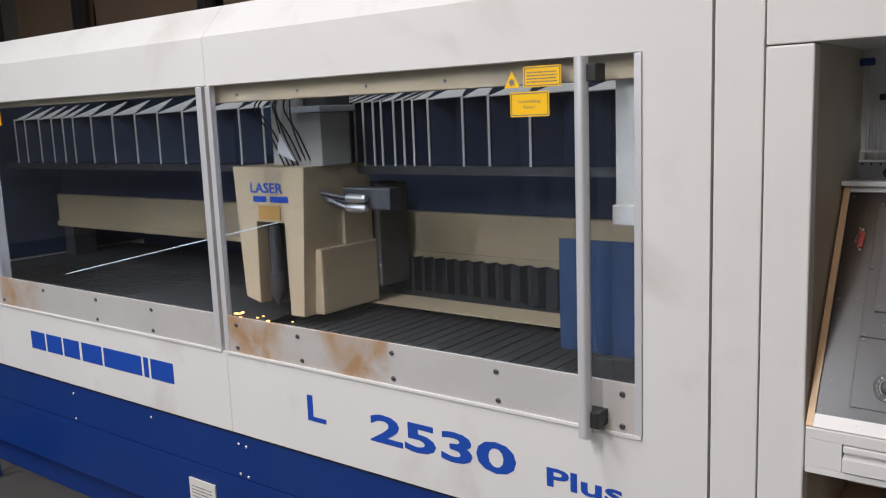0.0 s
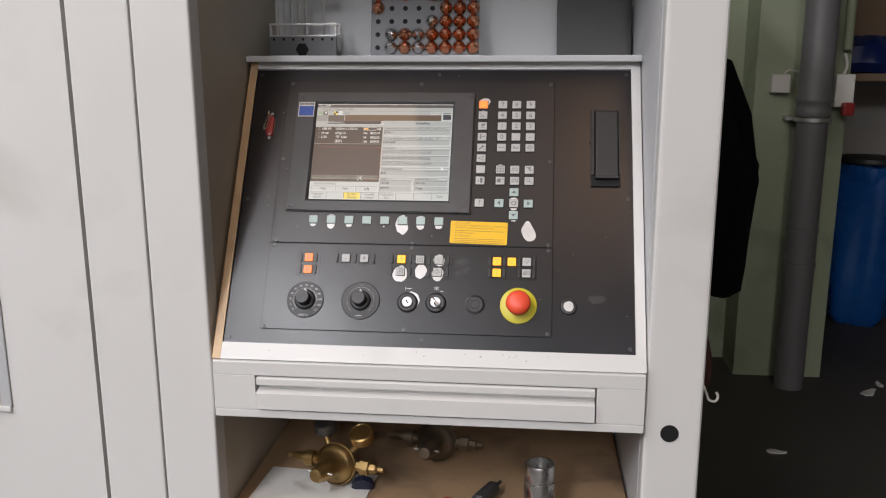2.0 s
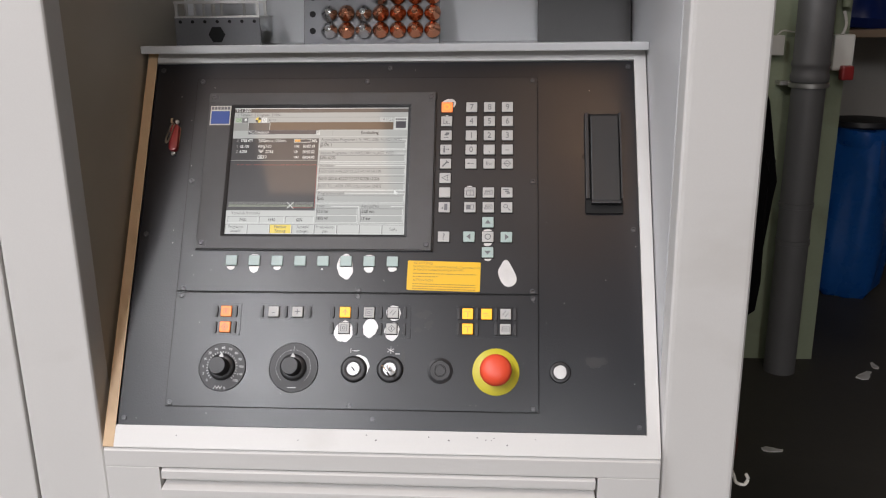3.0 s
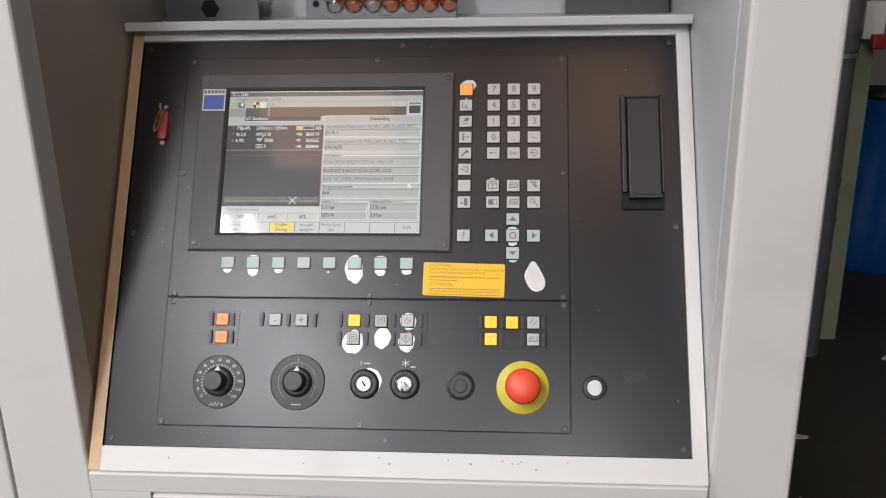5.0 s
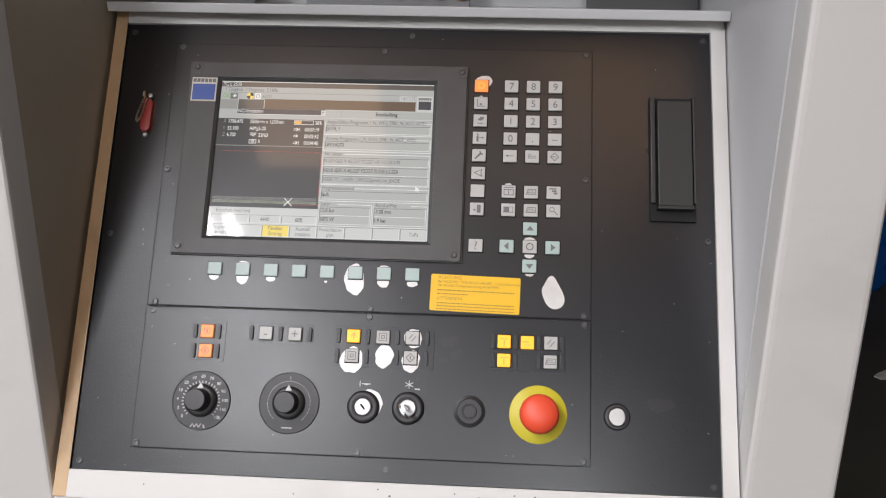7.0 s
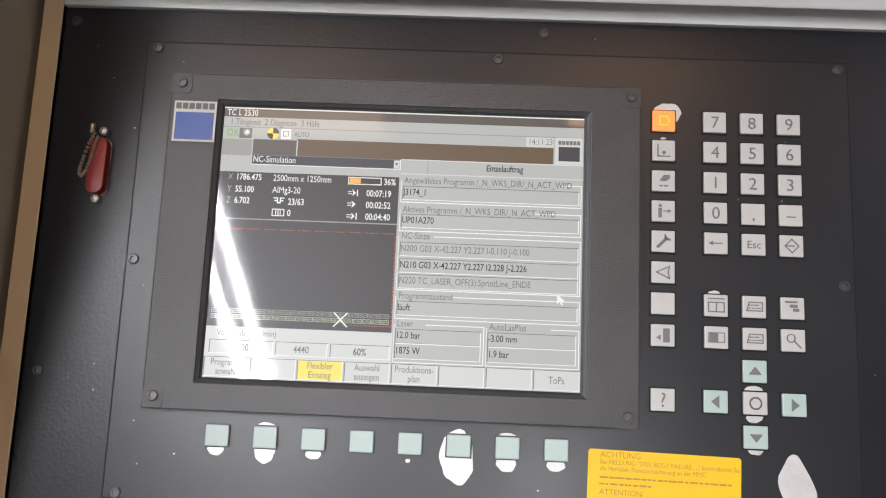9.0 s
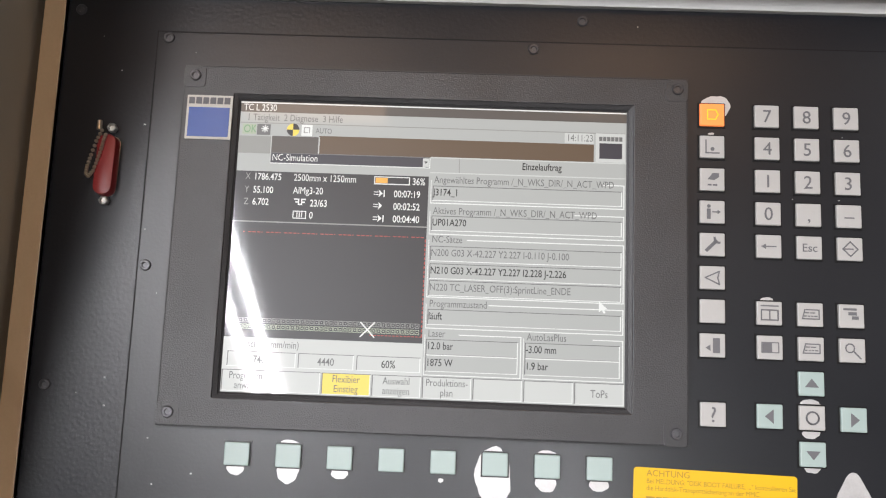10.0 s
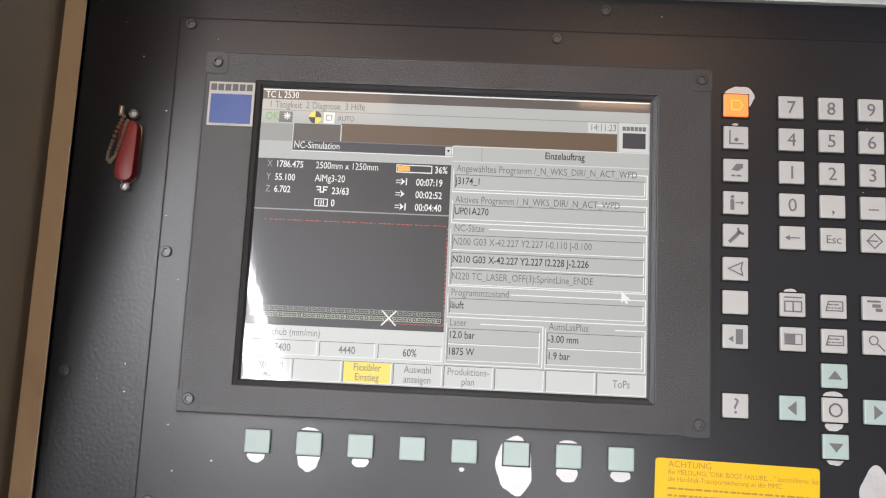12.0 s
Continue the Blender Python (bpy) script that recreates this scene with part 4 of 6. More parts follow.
def dx(a):
    return SX0 + a * DW


def dy(a):
    return SY0 + a * DH


def field(a0, a1, b0, b1, material, level=1, name="display_field"):
    return part(name, box(dx(a0), dx(a1), dy(b0), dy(b1), DZ, DZ + 0.00018 * level), material, disp)


def outline(a0, a1, b0, b1, level=2, t=0.0022, sunk=True):
    b = box(dx(a0), dx(a1), dy(b0), dy(b0 + t), DZ, DZ + 0.00018 * level)
    b = box(dx(a1 - t), dx(a1), dy(b0 + t), dy(b1), DZ, DZ + 0.00018 * level, bm=b)
    part("display_edge", b, D_WHITE, disp)
    b = box(dx(a0), dx(a1), dy(b1 - t), dy(b1), DZ, DZ + 0.00018 * level + 0.00004)
    b = box(dx(a0), dx(a0 + t), dy(b0 + t), dy(b1 - t), DZ, DZ + 0.00018 * level, bm=b)
    part("display_edge", b, D_TEXTGREY, disp)


def line(text, a, b0, size=0.034, material=D_BLACK, level=3, align="LEFT", bold=0.0):
    part("display_text", words(text, dx(a), dy(b0), size * DH, DZ + 0.00018 * level, 0.00003, align, wide=0.78, bold=bold), material, disp)


def strokes(lines, material, t=0.004, label="", top=0.0004):
    """Thin upright and level strokes (a0, b0, a1, b1) of one symbol."""
    b = None
    for k, (a0, b0, a1, b1) in enumerate(lines):
        w = t * DH / DW
        b = box(dx(min(a0, a1) - w / 2), dx(max(a0, a1) + w / 2), dy(min(b0, b1) - t / 2), dy(max(b0, b1) + t / 2), DZ, DZ + top + 0.00001 * k, bm=b)
    return part("display_symbol", b, material, disp, label)


# title, menu and status bars
field(0, 1, 0.962, 1, D_TITLE)
field(0, 1, 0.994, 0.998, D_WHITE, 2)
field(0, 1, 0.924, 0.962, D_GREY)
field(0, 1, 0.922, 0.925, D_MID, 2)
field(0, 1, 0.884, 0.922, D_GREY)
field(0.0, 0.086, 0.815, 0.876, D_MID, 2)
field(0.086, 0.209, 0.818, 0.878, D_TITLE, 2)
field(0.209, 0.917, 0.820, 0.883, D_BROWN, 2)
field(0.0845, 0.0865, 0.785, 0.880, D_LIGHT, 3)
field(0.208, 0.211, 0.820, 0.878, D_LIGHT, 3)
line("TC L 2530", 0.008, 0.967, 0.034, D_WHITE)
line("1 Tätigkeit  2 Diagnose  3 Hilfe", 0.018, 0.932, 0.034, D_TEXTGREY)
field(0.008, 0.043, 0.883, 0.919, D_PALEGREEN, 2)
line("OK", 0.011, 0.888, 0.040, D_GREEN)
field(0.046, 0.081, 0.881, 0.919, D_TEXTGREY, 2)
b = None
for ang in (0, 45, 90, 135):
    b = merge(b, box(-0.0024, 0.0024, -0.0003, 0.0003, DZ, DZ + 0.0005), 0, pose(dx(0.067), dy(0.903), 0.00001 * ang / 45, 0, 0, ang))
part("display_symbol", b, D_WHITE, disp, "white beam symbol")
line("AUTO", 0.199, 0.892, 0.026, D_TEXTGREY)
for k in range(4):
    a0, a1 = radians(90 * k), radians(90 * k + 90)
    pts = [(dx(0.140), dy(0.902))] + [(dx(0.140) + 0.0040 * math.cos(a0 + (a1 - a0) * i / 6), dy(0.902) + 0.0040 * math.sin(a0 + (a1 - a0) * i / 6)) for i in range(7)]
    part("display_symbol", prism(pts, DZ, DZ + 0.0005), D_DARK if k % 2 == 0 else D_YEL, disp)
field(0.162, 0.190, 0.882, 0.921, D_WHITE, 2)
strokes(((0.169, 0.893, 0.169, 0.911), (0.169, 0.911, 0.183, 0.911), (0.183, 0.893, 0.183, 0.911), (0.169, 0.893, 0.178, 0.893)), D_MID, 0.003)
field(0.842, 0.916, 0.886, 0.921, D_LIGHT, 2)
line("14:11:23", 0.847, 0.893, 0.034, D_TEXTGREY)
field(0.922, 0.997, 0.823, 0.923, D_LIGHT, 3)
field(0.931, 0.989, 0.834, 0.888, D_INK, 4)
for k in range(6):
    field(0.930 + 0.0102 * k, 0.9385 + 0.0102 * k, 0.896, 0.911, D_TEXTGREY, 4)

# simulation chooser and read-outs
field(0.088, 0.497, 0.783, 0.817, D_INK, 2)
outline(0.086, 0.499, 0.781, 0.819, 3)
field(0.480, 0.496, 0.785, 0.815, D_LIGHT, 3)
part("display_symbol", prism([(dx(0.484), dy(0.804)), (dx(0.488), dy(0.795)), (dx(0.492), dy(0.804))], DZ, DZ + 0.0008), D_BLACK, disp)
line("NC-Simulation", 0.090, 0.791, 0.034, D_WHITE, 4)
field(0.0, 0.497, 0.183, 0.752, D_DARK, 1)
for txt, yy, val in (("X", 0.722, "1786.475"), ("Y", 0.676, "55.100"), ("Z", 0.634, "6.702")):
    line(txt, 0.025, yy, 0.033, D_MID)
    line(val, 0.047, yy, 0.033, D_WHITE, bold=0.00006)
line("2500mm x 1250mm", 0.150, 0.722, 0.034, D_WHITE)
line("AlMg3-20", 0.150, 0.677, 0.034, D_WHITE)
line("23/63", 0.195, 0.634, 0.034, D_WHITE, bold=0.00006)
line("0", 0.195, 0.592, 0.034, D_WHITE, bold=0.00006)
strokes(((0.156, 0.658, 0.166, 0.658), (0.166, 0.640, 0.166, 0.658), (0.166, 0.640, 0.174, 0.640), (0.174, 0.640, 0.174, 0.658), (0.174, 0.658, 0.183, 0.658), (0.159, 0.648, 0.163, 0.648), (0.177, 0.648, 0.181, 0.648)), D_WHITE)
strokes(((0.154, 0.592, 0.154, 0.616), (0.154, 0.616, 0.186, 0.616), (0.186, 0.592, 0.186, 0.616), (0.154, 0.592, 0.186, 0.592), (0.164, 0.597, 0.164, 0.611), (0.170, 0.597, 0.170, 0.611), (0.176, 0.597, 0.176, 0.611)), D_WHITE, 0.003)
for k, yy in enumerate((0.688, 0.645, 0.601)):
    b = box(dx(0.358), dx(0.370), dy(yy + 0.003), dy(yy + 0.0055), DZ, DZ + 0.0004)
    b = box(dx(0.358), dx(0.370), dy(yy - 0.0055), dy(yy - 0.003), DZ, DZ + 0.0004, bm=b)
    b = prism([(dx(0.370), dy(yy - 0.013)), (dx(0.381), dy(yy)), (dx(0.370), dy(yy + 0.013)), (dx(0.373), dy(yy))], DZ, DZ + 0.00045, bm=b)
    if k != 1:
        b = box(dx(0.383), dx(0.386), dy(yy - 0.012), dy(yy + 0.012), DZ, DZ + 0.0004, bm=b)
    part("display_symbol", b, D_WHITE, disp, "white arrow symbol")
line("36%", 0.455, 0.721, 0.034, D_WHITE, bold=0.00006)
for k, tt in enumerate(("00:07:19", "00:02:52", "00:04:40")):
    line(tt, 0.409, 0.676 - 0.0435 * k, 0.034, D_WHITE, bold=0.00006)
field(0.357, 0.449, 0.719, 0.747, D_WHITE, 2)
field(0.3595, 0.4465, 0.7225, 0.7435, D_DARK, 3)
field(0.361, 0.392, 0.724, 0.742, D_ORANGE, 4)
field(0.0, 0.497, 0.574, 0.578, D_MID, 2)
b = None
for k in range(40):
    b = box(dx(0.03 + 0.0116 * k), dx(0.03 + 0.0116 * k + (0.0085 if k % 4 else 0.003)), dy(0.5385), dy(0.5412), DZ, DZ + 0.0004, bm=b)
for k in range(22):
    b = box(dx(0.4935), dx(0.496), dy(0.205 + 0.0152 * k), dy(0.214 + 0.0152 * k), DZ, DZ + 0.0004, bm=b)
for k in range(14):
    b = box(dx(0.365 + 0.0095 * k), dx(0.372 + 0.0095 * k), dy(0.203), dy(0.2055), DZ, DZ + 0.0004, bm=b)
part("display_symbol", b, D_RED, disp, "red dashed sheet outline")
for row, mt in ((0, D_PALEGREEN), (1, D_MID)):
    b = None
    for k in range(40):
        x0, y0 = 0.010 + 0.0120 * k, 0.211 + 0.021 * row
        for q in ((x0, x0 + 0.0105, y0, y0 + 0.002), (x0, x0 + 0.0105, y0 + 0.014, y0 + 0.016), (x0, x0 + 0.0012, y0, y0 + 0.016), (x0 + 0.0093, x0 + 0.0105, y0, y0 + 0.016), (x0 + 0.0035, x0 + 0.007, y0 + 0.006, y0 + 0.010)):
            b = box(dx(q[0]), dx(q[1]), dy(q[2]), dy(q[3]), DZ, DZ + 0.0003 + 0.00002 * (q[3] - q[2] > 0.01), bm=b)
    part("display_symbol", b, mt, disp, "row of nested parts")
b = None
for ang in (46, -46):
    b = merge(b, box(-0.0064, 0.0064, -0.0004, 0.0004, DZ, DZ + 0.0006), 0, pose(dx(0.359), dy(0.222), 0.00005 * ang / 46, 0, 0, ang))
part("display_symbol", b, D_WHITE, disp, "white position cross")

# feed read-outs and the softkey row
field(0.0, 0.5, 0.075, 0.183, D_LIGHT, 1)
line("Vorschub (mm/min)", 0.03, 0.150, 0.034, D_TEXTGREY)
for a0, a1, t in ((0.012, 0.184, "7400"), (0.190, 0.329, "4440"), (0.336, 0.495, "60%")):
    outline(a0, a1, 0.086, 0.136)
    line(t, (a0 + a1) / 2, 0.098, 0.036, D_BLACK if t == "60%" else D_TEXTGREY, align="CENTER", bold=0.00005)
for i in range(8):
    a0, a1 = i / 8 + 0.002, (i + 1) / 8 - 0.002
    field(a0, a1, 0.005, 0.074, D_YEL if i == 2 else D_LIGHT, 2)
    outline(a0, a1, 0.004, 0.075, 3, 0.0022)
for i, (t1, t2) in {0: ("Programm", "anwahl"), 2: ("Flexibler", "Einstieg"), 3: ("Auswahl", "anzeigen"), 4: ("Produktions-", "plan")}.items():
    line(t1, (i + 0.5) / 8, 0.045, 0.034, D_TEXTGREY, 5, "CENTER")
    line(t2, (i + 0.5) / 8, 0.013, 0.034, D_TEXTGREY, 5, "CENTER")
line("ToPs", 7.5 / 8, 0.028, 0.036, D_TEXTGREY, 5, "CENTER")

# order data
line("Einzelauftrag", 0.785, 0.786, 0.034, D_BLACK, bold=0.00008, align="CENTER")
field(0.5, 1, 0.765, 0.768, D_LIGHT, 2)
field(0.5, 1, 0.818, 0.821, D_LIGHT, 3)
field(0.573, 0.575, 0.769, 0.816, D_MID, 2)
for top, low, title, wide in ((0.742, 0.661, "Angewähltes Programm /_N_WKS_DIR/_N_ACT_WPD", 0.94), (0.634, 0.554, "Aktives Programm /_N_WKS_DIR/_N_ACT_WPD", 0.87), (0.536, 0.340, "NC-Sätze", 0.60), (0.318, 0.236, "Programmzustand", 0.66)):
    field(wide, 0.996, top - 0.002, top + 0.001, D_WHITE, 2)
    field(0.503, 0.996, low - 0.002, low + 0.001, D_WHITE, 2)
    field(0.9935, 0.996, low + 0.001, top - 0.002, D_WHITE, 2)
    field(0.503, 0.5045, low + 0.001, top - 0.002, D_WHITE, 2)
    line(title, 0.511, top - 0.011, 0.034, D_TEXTGREY)
for t, yy, m in (("J3174_1", 0.687, D_BLACK), ("UP01A270", 0.583, D_BLACK), ("N200 G03 X-42.227 Y2.227 I-0.110 J-0.100", 0.479, D_TEXTGREY), ("N210 G03 X-42.227 Y2.227 I2.228 J-2.226", 0.419, D_BLACK), ("N220 TC_LASER_OFF(3):SprintLine_ENDE", 0.362, D_TEXTGREY), ("läuft", 0.265, D_BLACK)):
    line(t, 0.510, yy, 0.034, m, bold=0.00005 if m is D_BLACK else 0)
    outline(0.508, 0.990, yy - 0.018, yy + 0.034, 2, 0.0022)
for a0, a1, t, v1, v2 in ((0.503, 0.744, "Laser", "12.0 bar", "1875 W"), (0.749, 0.996, "AutoLasPlus", "-3.00 mm", "1.9 bar")):
    field(a0 + 0.012 + 0.0145 * len(t), a1, 0.214, 0.217, D_WHITE, 2)
    field(a0, a1, 0.079, 0.082, D_WHITE, 2)
    field(a1 - 0.0025, a1, 0.082, 0.214, D_WHITE, 2)
    field(a0, a0 + 0.0015, 0.082, 0.214, D_WHITE, 2)
    outline(a0 + 0.004, a1 - 0.008, 0.092, 0.199, 2, 0.0022)
    line(t, a0 + 0.008, 0.207, 0.034, D_TEXTGREY)
    line(v1, a0 + 0.006, 0.166, 0.034, D_BLACK, bold=0.00005)
    line(v2, a0 + 0.006, 0.111, 0.034, D_BLACK, bold=0.00005)
    field(a0 + 0.006, a1 - 0.010, 0.145, 0.148, D_WHITE, 2)
    field(a0 + 0.006, a1 - 0.010, 0.1482, 0.1500, D_MID, 2)
part("display_symbol", prism([(dx(0.935), dy(0.344)), (dx(0.935), dy(0.309)), (dx(0.942), dy(0.317)), (dx(0.947), dy(0.305)), (dx(0.951), dy(0.307)), (dx(0.947), dy(0.319)), (dx(0.956), dy(0.320))], DZ, DZ + 0.0008), D_WHITE, disp, "white mouse arrow")

# keys
GL = 0.0002


def keycap(name, x, y, w, h, hgt, material, label, glyph=None, gm=None, base=Z):
    k = part(name, box(-w / 2, w / 2, -h / 2, h / 2, 0, hgt, 0.0008), material, op, label)
    k.matrix_basis = pose(x, y, base)
    part("key_recess", box(-w / 2 - 0.0009, w / 2 + 0.0009, -h / 2 - 0.0009, h / 2 + 0.0009, 0.0, 0.0006), GAP, k)
    if glyph is not None:
        bmesh.ops.translate(glyph, vec=(0, 0, hgt + 0.00015), verts=glyph.verts)
        part("key_symbol", glyph, gm or GLYPH, k)
    return k


def stroke(pts, w, bm=None):
    for (x0, y0), (x1, y1) in zip(pts, pts[1:]):
        d = math.hypot(x1 - x0, y1 - y0)
        q = box(-w / 2, d + w / 2, -w / 2, w / 2, 0, GL)
        bm = merge(bm, q, 0, pose(x0, y0, 0, 0, 0, math.degrees(math.atan2(y1 - y0, x1 - x0))))
    return bm


def letters(t, size=0.0105):
    return words(t, 0, -size * 0.34, size, 0, GL, "CENTER")


def icon(kind):
    k = 0.001
    if kind == "corner":
        b = stroke([(-4 * k, 4 * k), (-4 * k, -4 * k), (4 * k, -4 * k)], 0.8 * k)
        return lathe([(1.3 * k, 0), (1.3 * k, GL)], 8, b, m=pose(0, -1.5 * k, 0))
    if kind == "tool":
        b = prism([(-3 * k, 0), (0, 4 * k), (4 * k, 4 * k), (4 * k, 1.5 * k), (1 * k, -0.5 * k)], 0, GL)
        return bars(-3 * k, 3 * k, -4 * k, 1 * k, 0, 3, b)
    if kind == "person":
        b = box(-3.5 * k, -1.2 * k, -4.5 * k, 2 * k, 0, GL)
        b = lathe([(1.2 * k, 0), (1.2 * k, GL)], 8, b, m=pose(-2.3 * k, 3.6 * k, 0))
        b = stroke([(0, 0), (4 * k, 0)], 0.7 * k, b)
        return prism([(3 * k, 1.3 * k), (5 * k, 0), (3 * k, -1.3 * k)], 0, GL * 1.2, b)
    if kind == "wrench":
        b = stroke([(-3.5 * k, -3.5 * k), (2 * k, 2 * k)], 2 * k)
        return stroke([(1.2 * k, 4 * k), (1.5 * k, 1.5 * k), (4 * k, 1.2 * k)], 1.4 * k, b)
    if kind == "view":
        return stroke([(4 * k, 4 * k), (-4.5 * k, 0), (4 * k, -4 * k), (3 * k, 0), (4 * k, 4 * k)], 0.8 * k)
    if kind == "door":
        b = box(0, 4.2 * k, -4.5 * k, 4.5 * k, 0, GL)
        return prism([(-4.5 * k, -1.5 * k), (-1.5 * k, -3.2 * k), (-1.5 * k, 0.5 * k)], 0, GL, b)
    if kind == "folder":
        return stroke([(-3 * k, -3 * k), (-3 * k, 3 * k), (2 * k, 3 * k), (3.6 * k, 0), (2 * k, -3 * k), (-3 * k, -3 * k)], 0.7 * k)
    if kind == "back":
        b = stroke([(-4 * k, 0), (4 * k, 0)], 0.7 * k)
        return prism([(-2 * k, 1.6 * k), (-5 * k, 0), (-2 * k, -1.6 * k)], 0, GL * 1.2, b)
    if kind == "diamond":
        b = stroke([(-4.5 * k, 0), (0, 4.5 * k), (4.5 * k, 0), (0, -4.5 * k), (-4.5 * k, 0)], 0.8 * k)
        return stroke([(-4.5 * k, 0), (1.5 * k, 0)], 0.8 * k, b)
    if kind == "window":
        b = stroke([(-5 * k, 4.5 * k), (5 * k, 4.5 * k)], 0.8 * k)
        return stroke([(-5 * k, 2 * k), (5 * k, 2 * k), (5 * k, -4 * k), (-5 * k, -4 * k), (-5 * k, 2 * k)], 0.8 * k, stroke([(0, 2 * k), (0, -4 * k)], 0.8 * k, b))
    if kind == "half":
        b = stroke([(-5 * k, 3 * k), (5 * k, 3 * k), (5 * k, -3 * k), (-5 * k, -3 * k), (-5 * k, 3 * k)], 0.6 * k)
        return box(-4.5 * k, 1 * k, -3 * k, 3 * k, 0, GL * 1.2, bm=b)
    if kind == "sheet":
        b = stroke([(-5 * k, -2.5 * k), (-3.5 * k, 3 * k), (5 * k, 3 * k), (5 * k, -2.5 * k), (-5 * k, -2.5 * k)], 0.7 * k)
        return bars(-3.5 * k, 4 * k, 0.8 * k, 0.7 * k, 0, 5, bars(-4 * k, 4 * k, -1.2 * k, 0.7 * k, 0, 8, b))
    if kind == "stairs":
        b = box(-5 * k, 3 * k, 3.5 * k, 4.8 * k, 0, GL)
        return box(0, 4 * k, -2 * k, 0, 0, GL, bm=box(-2 * k, 3 * k, 0.5 * k, 2.5 * k, 0, GL, bm=b))
    if kind == "lens":
        b = stroke([(-1.6 * k + 2.6 * k * math.cos(t), 1.4 * k + 2.6 * k * math.sin(t)) for t in [i * math.pi / 5 for i in range(11)]], 0.7 * k)
        return stroke([(0.4 * k, -0.4 * k), (4.5 * k, -4.5 * k)], 0.9 * k, b)
    if kind == "ring":
        return stroke([(3.6 * k * math.cos(t), 3.6 * k * math.sin(t)) for t in [i * math.pi / 8 for i in range(17)]], 1.0 * k)
    if kind == "square":
        b = stroke([(-4 * k, 4 * k), (4 * k, 4 * k), (4 * k, -4 * k), (-4 * k, -4 * k), (-4 * k, 4 * k)], 0.7 * k)
        return stroke([(-1.5 * k, 1.5 * k), (1.5 * k, 1.5 * k), (1.5 * k, -1.5 * k), (-1.5 * k, -1.5 * k), (-1.5 * k, 1.5 * k)], 0.8 * k, b)
    if kind == "slash":
        return stroke([(-3.5 * k, -1 * k), (0, 3.5 * k)], 0.8 * k, stroke([(-0.5 * k, -3.5 * k), (3.5 * k, 1.5 * k)], 0.8 * k))
    if kind == "start":
        b = stroke([(-4.5 * k, 0), (0, 4.5 * k), (4.5 * k, 0), (0, -4.5 * k), (-4.5 * k, 0)], 0.8 * k)
        return box(-0.6 * k, 0.6 * k, -2 * k, 2 * k, 0, GL, bm=b)
    if kind == "stem":
        b = stroke([(0, -4 * k), (0, 1 * k)], 1.1 * k)
        return bars(-4 * k, 4 * k, 2.4 * k, 0.9 * k, 0, 6, b)
    if kind == "beam":
        b = stroke([(0.5 * k, -3.5 * k), (0.5 * k, 2.5 * k)], 1.2 * k)
        b = stroke([(-2.5 * k, -0.5 * k), (0.5 * k, 3.5 * k), (3.2 * k, -0.5 * k)], 0.8 * k, b)
        return b
    if kind == "level":
        b = stroke([(-4 * k, 0.5 * k), (1 * k, 0.5 * k)], 1.1 * k)
        return bars(-3 * k, 4 * k, -3.2 * k, 0.9 * k, 0, 9, b)
    if kind == "power":
        return box(-0.6 * k, 0.6 * k, -2.2 * k, 2.2 * k, 0, GL, bm=stroke([(-3 * k, -3 * k), (-3 * k, 3 * k), (3 * k, 3 * k), (3 * k, -3 * k), (-3 * k, -3 * k)], 0.5 * k))
    tri = {"up": 90, "down": -90, "left": 180, "right": 0}[kind]
    return prism([(4 * k, 0), (-2.5 * k, 4.2 * k), (-2.5 * k, -4.2 * k)], 0, GL, m=pose(0, 0, 0, 0, 0, tri) @ Matrix.Diagonal((0.8, 1, 1, 1)))


KW, KH = 0.0152, 0.0143
ROWV = [0.4072, 0.3865, 0.3657, 0.3452, 0.3249, 0.3044, 0.2840, 0.2634]
for i, kd in enumerate(("folder", "corner", "tool", "person", "wrench", "view", None, "door")):
    keycap("key", 0.3493 - 0.0001 * i, ROWV[i], KW, KH, 0.0026, AMBER2 if i == 0 else KEYCAP, "lit orange key" if i == 0 else "pale grey key", icon(kd) if kd else None, AMBER if i == 0 else GLYPH)
keycap("key", 0.3486, 0.2225, KW, KH, 0.0026, KEYCAP, "pale grey key", letters("?", 0.013))
COLS = (0.3832, 0.4077, 0.4322)
for r, trio in enumerate((("7", "8", "9"), ("4", "5", "6"), ("1", "2", "3"), ("0", ",", "–"), (None, "Esc", None))):
    for c, t in enumerate(trio):
        g = letters(t, 0.0072 if t == "Esc" else 0.0115) if t else icon("back" if c == 0 else "diamond")
        keycap("key", COLS[c], ROWV[r], KW, KH, 0.0026, KEYCAP, "pale grey key", g)
for r, trio in ((6, ("window", "sheet", "stairs")), (7, ("half", "sheet", "lens"))):
    for c, kd in enumerate(trio):
        keycap("key", COLS[c] - 0.0004, ROWV[r], KW, KH, 0.0026, KEYCAP, "pale grey key", icon(kd))
for kd, kx, ky, mt in (("up", 0.4070, 0.2427, KEYGREEN), ("left", 0.3821, 0.2227, KEYGREEN), ("ring", 0.4070, 0.2227, KEYCAP), ("right", 0.4315, 0.2225, KEYGREEN), ("down", 0.4070, 0.2015, KEYGREEN)):
    keycap("key", kx, ky, KW, KH, 0.0026, mt, "mint green arrow key" if mt is KEYGREEN else "pale grey key", icon(kd))
fk = part("function_key", box(-0.0076, 0.0076, -0.0068, 0.0068, 0, 0.0026, 0.0008), KEYGREEN, op, "pale mint function key")
for i in range(1, 8):
    again(fk, 0.0655 + 0.0309 * i, 0.1882, Z)
fk.matrix_basis = pose(0.0655, 0.1882, Z)
b = None
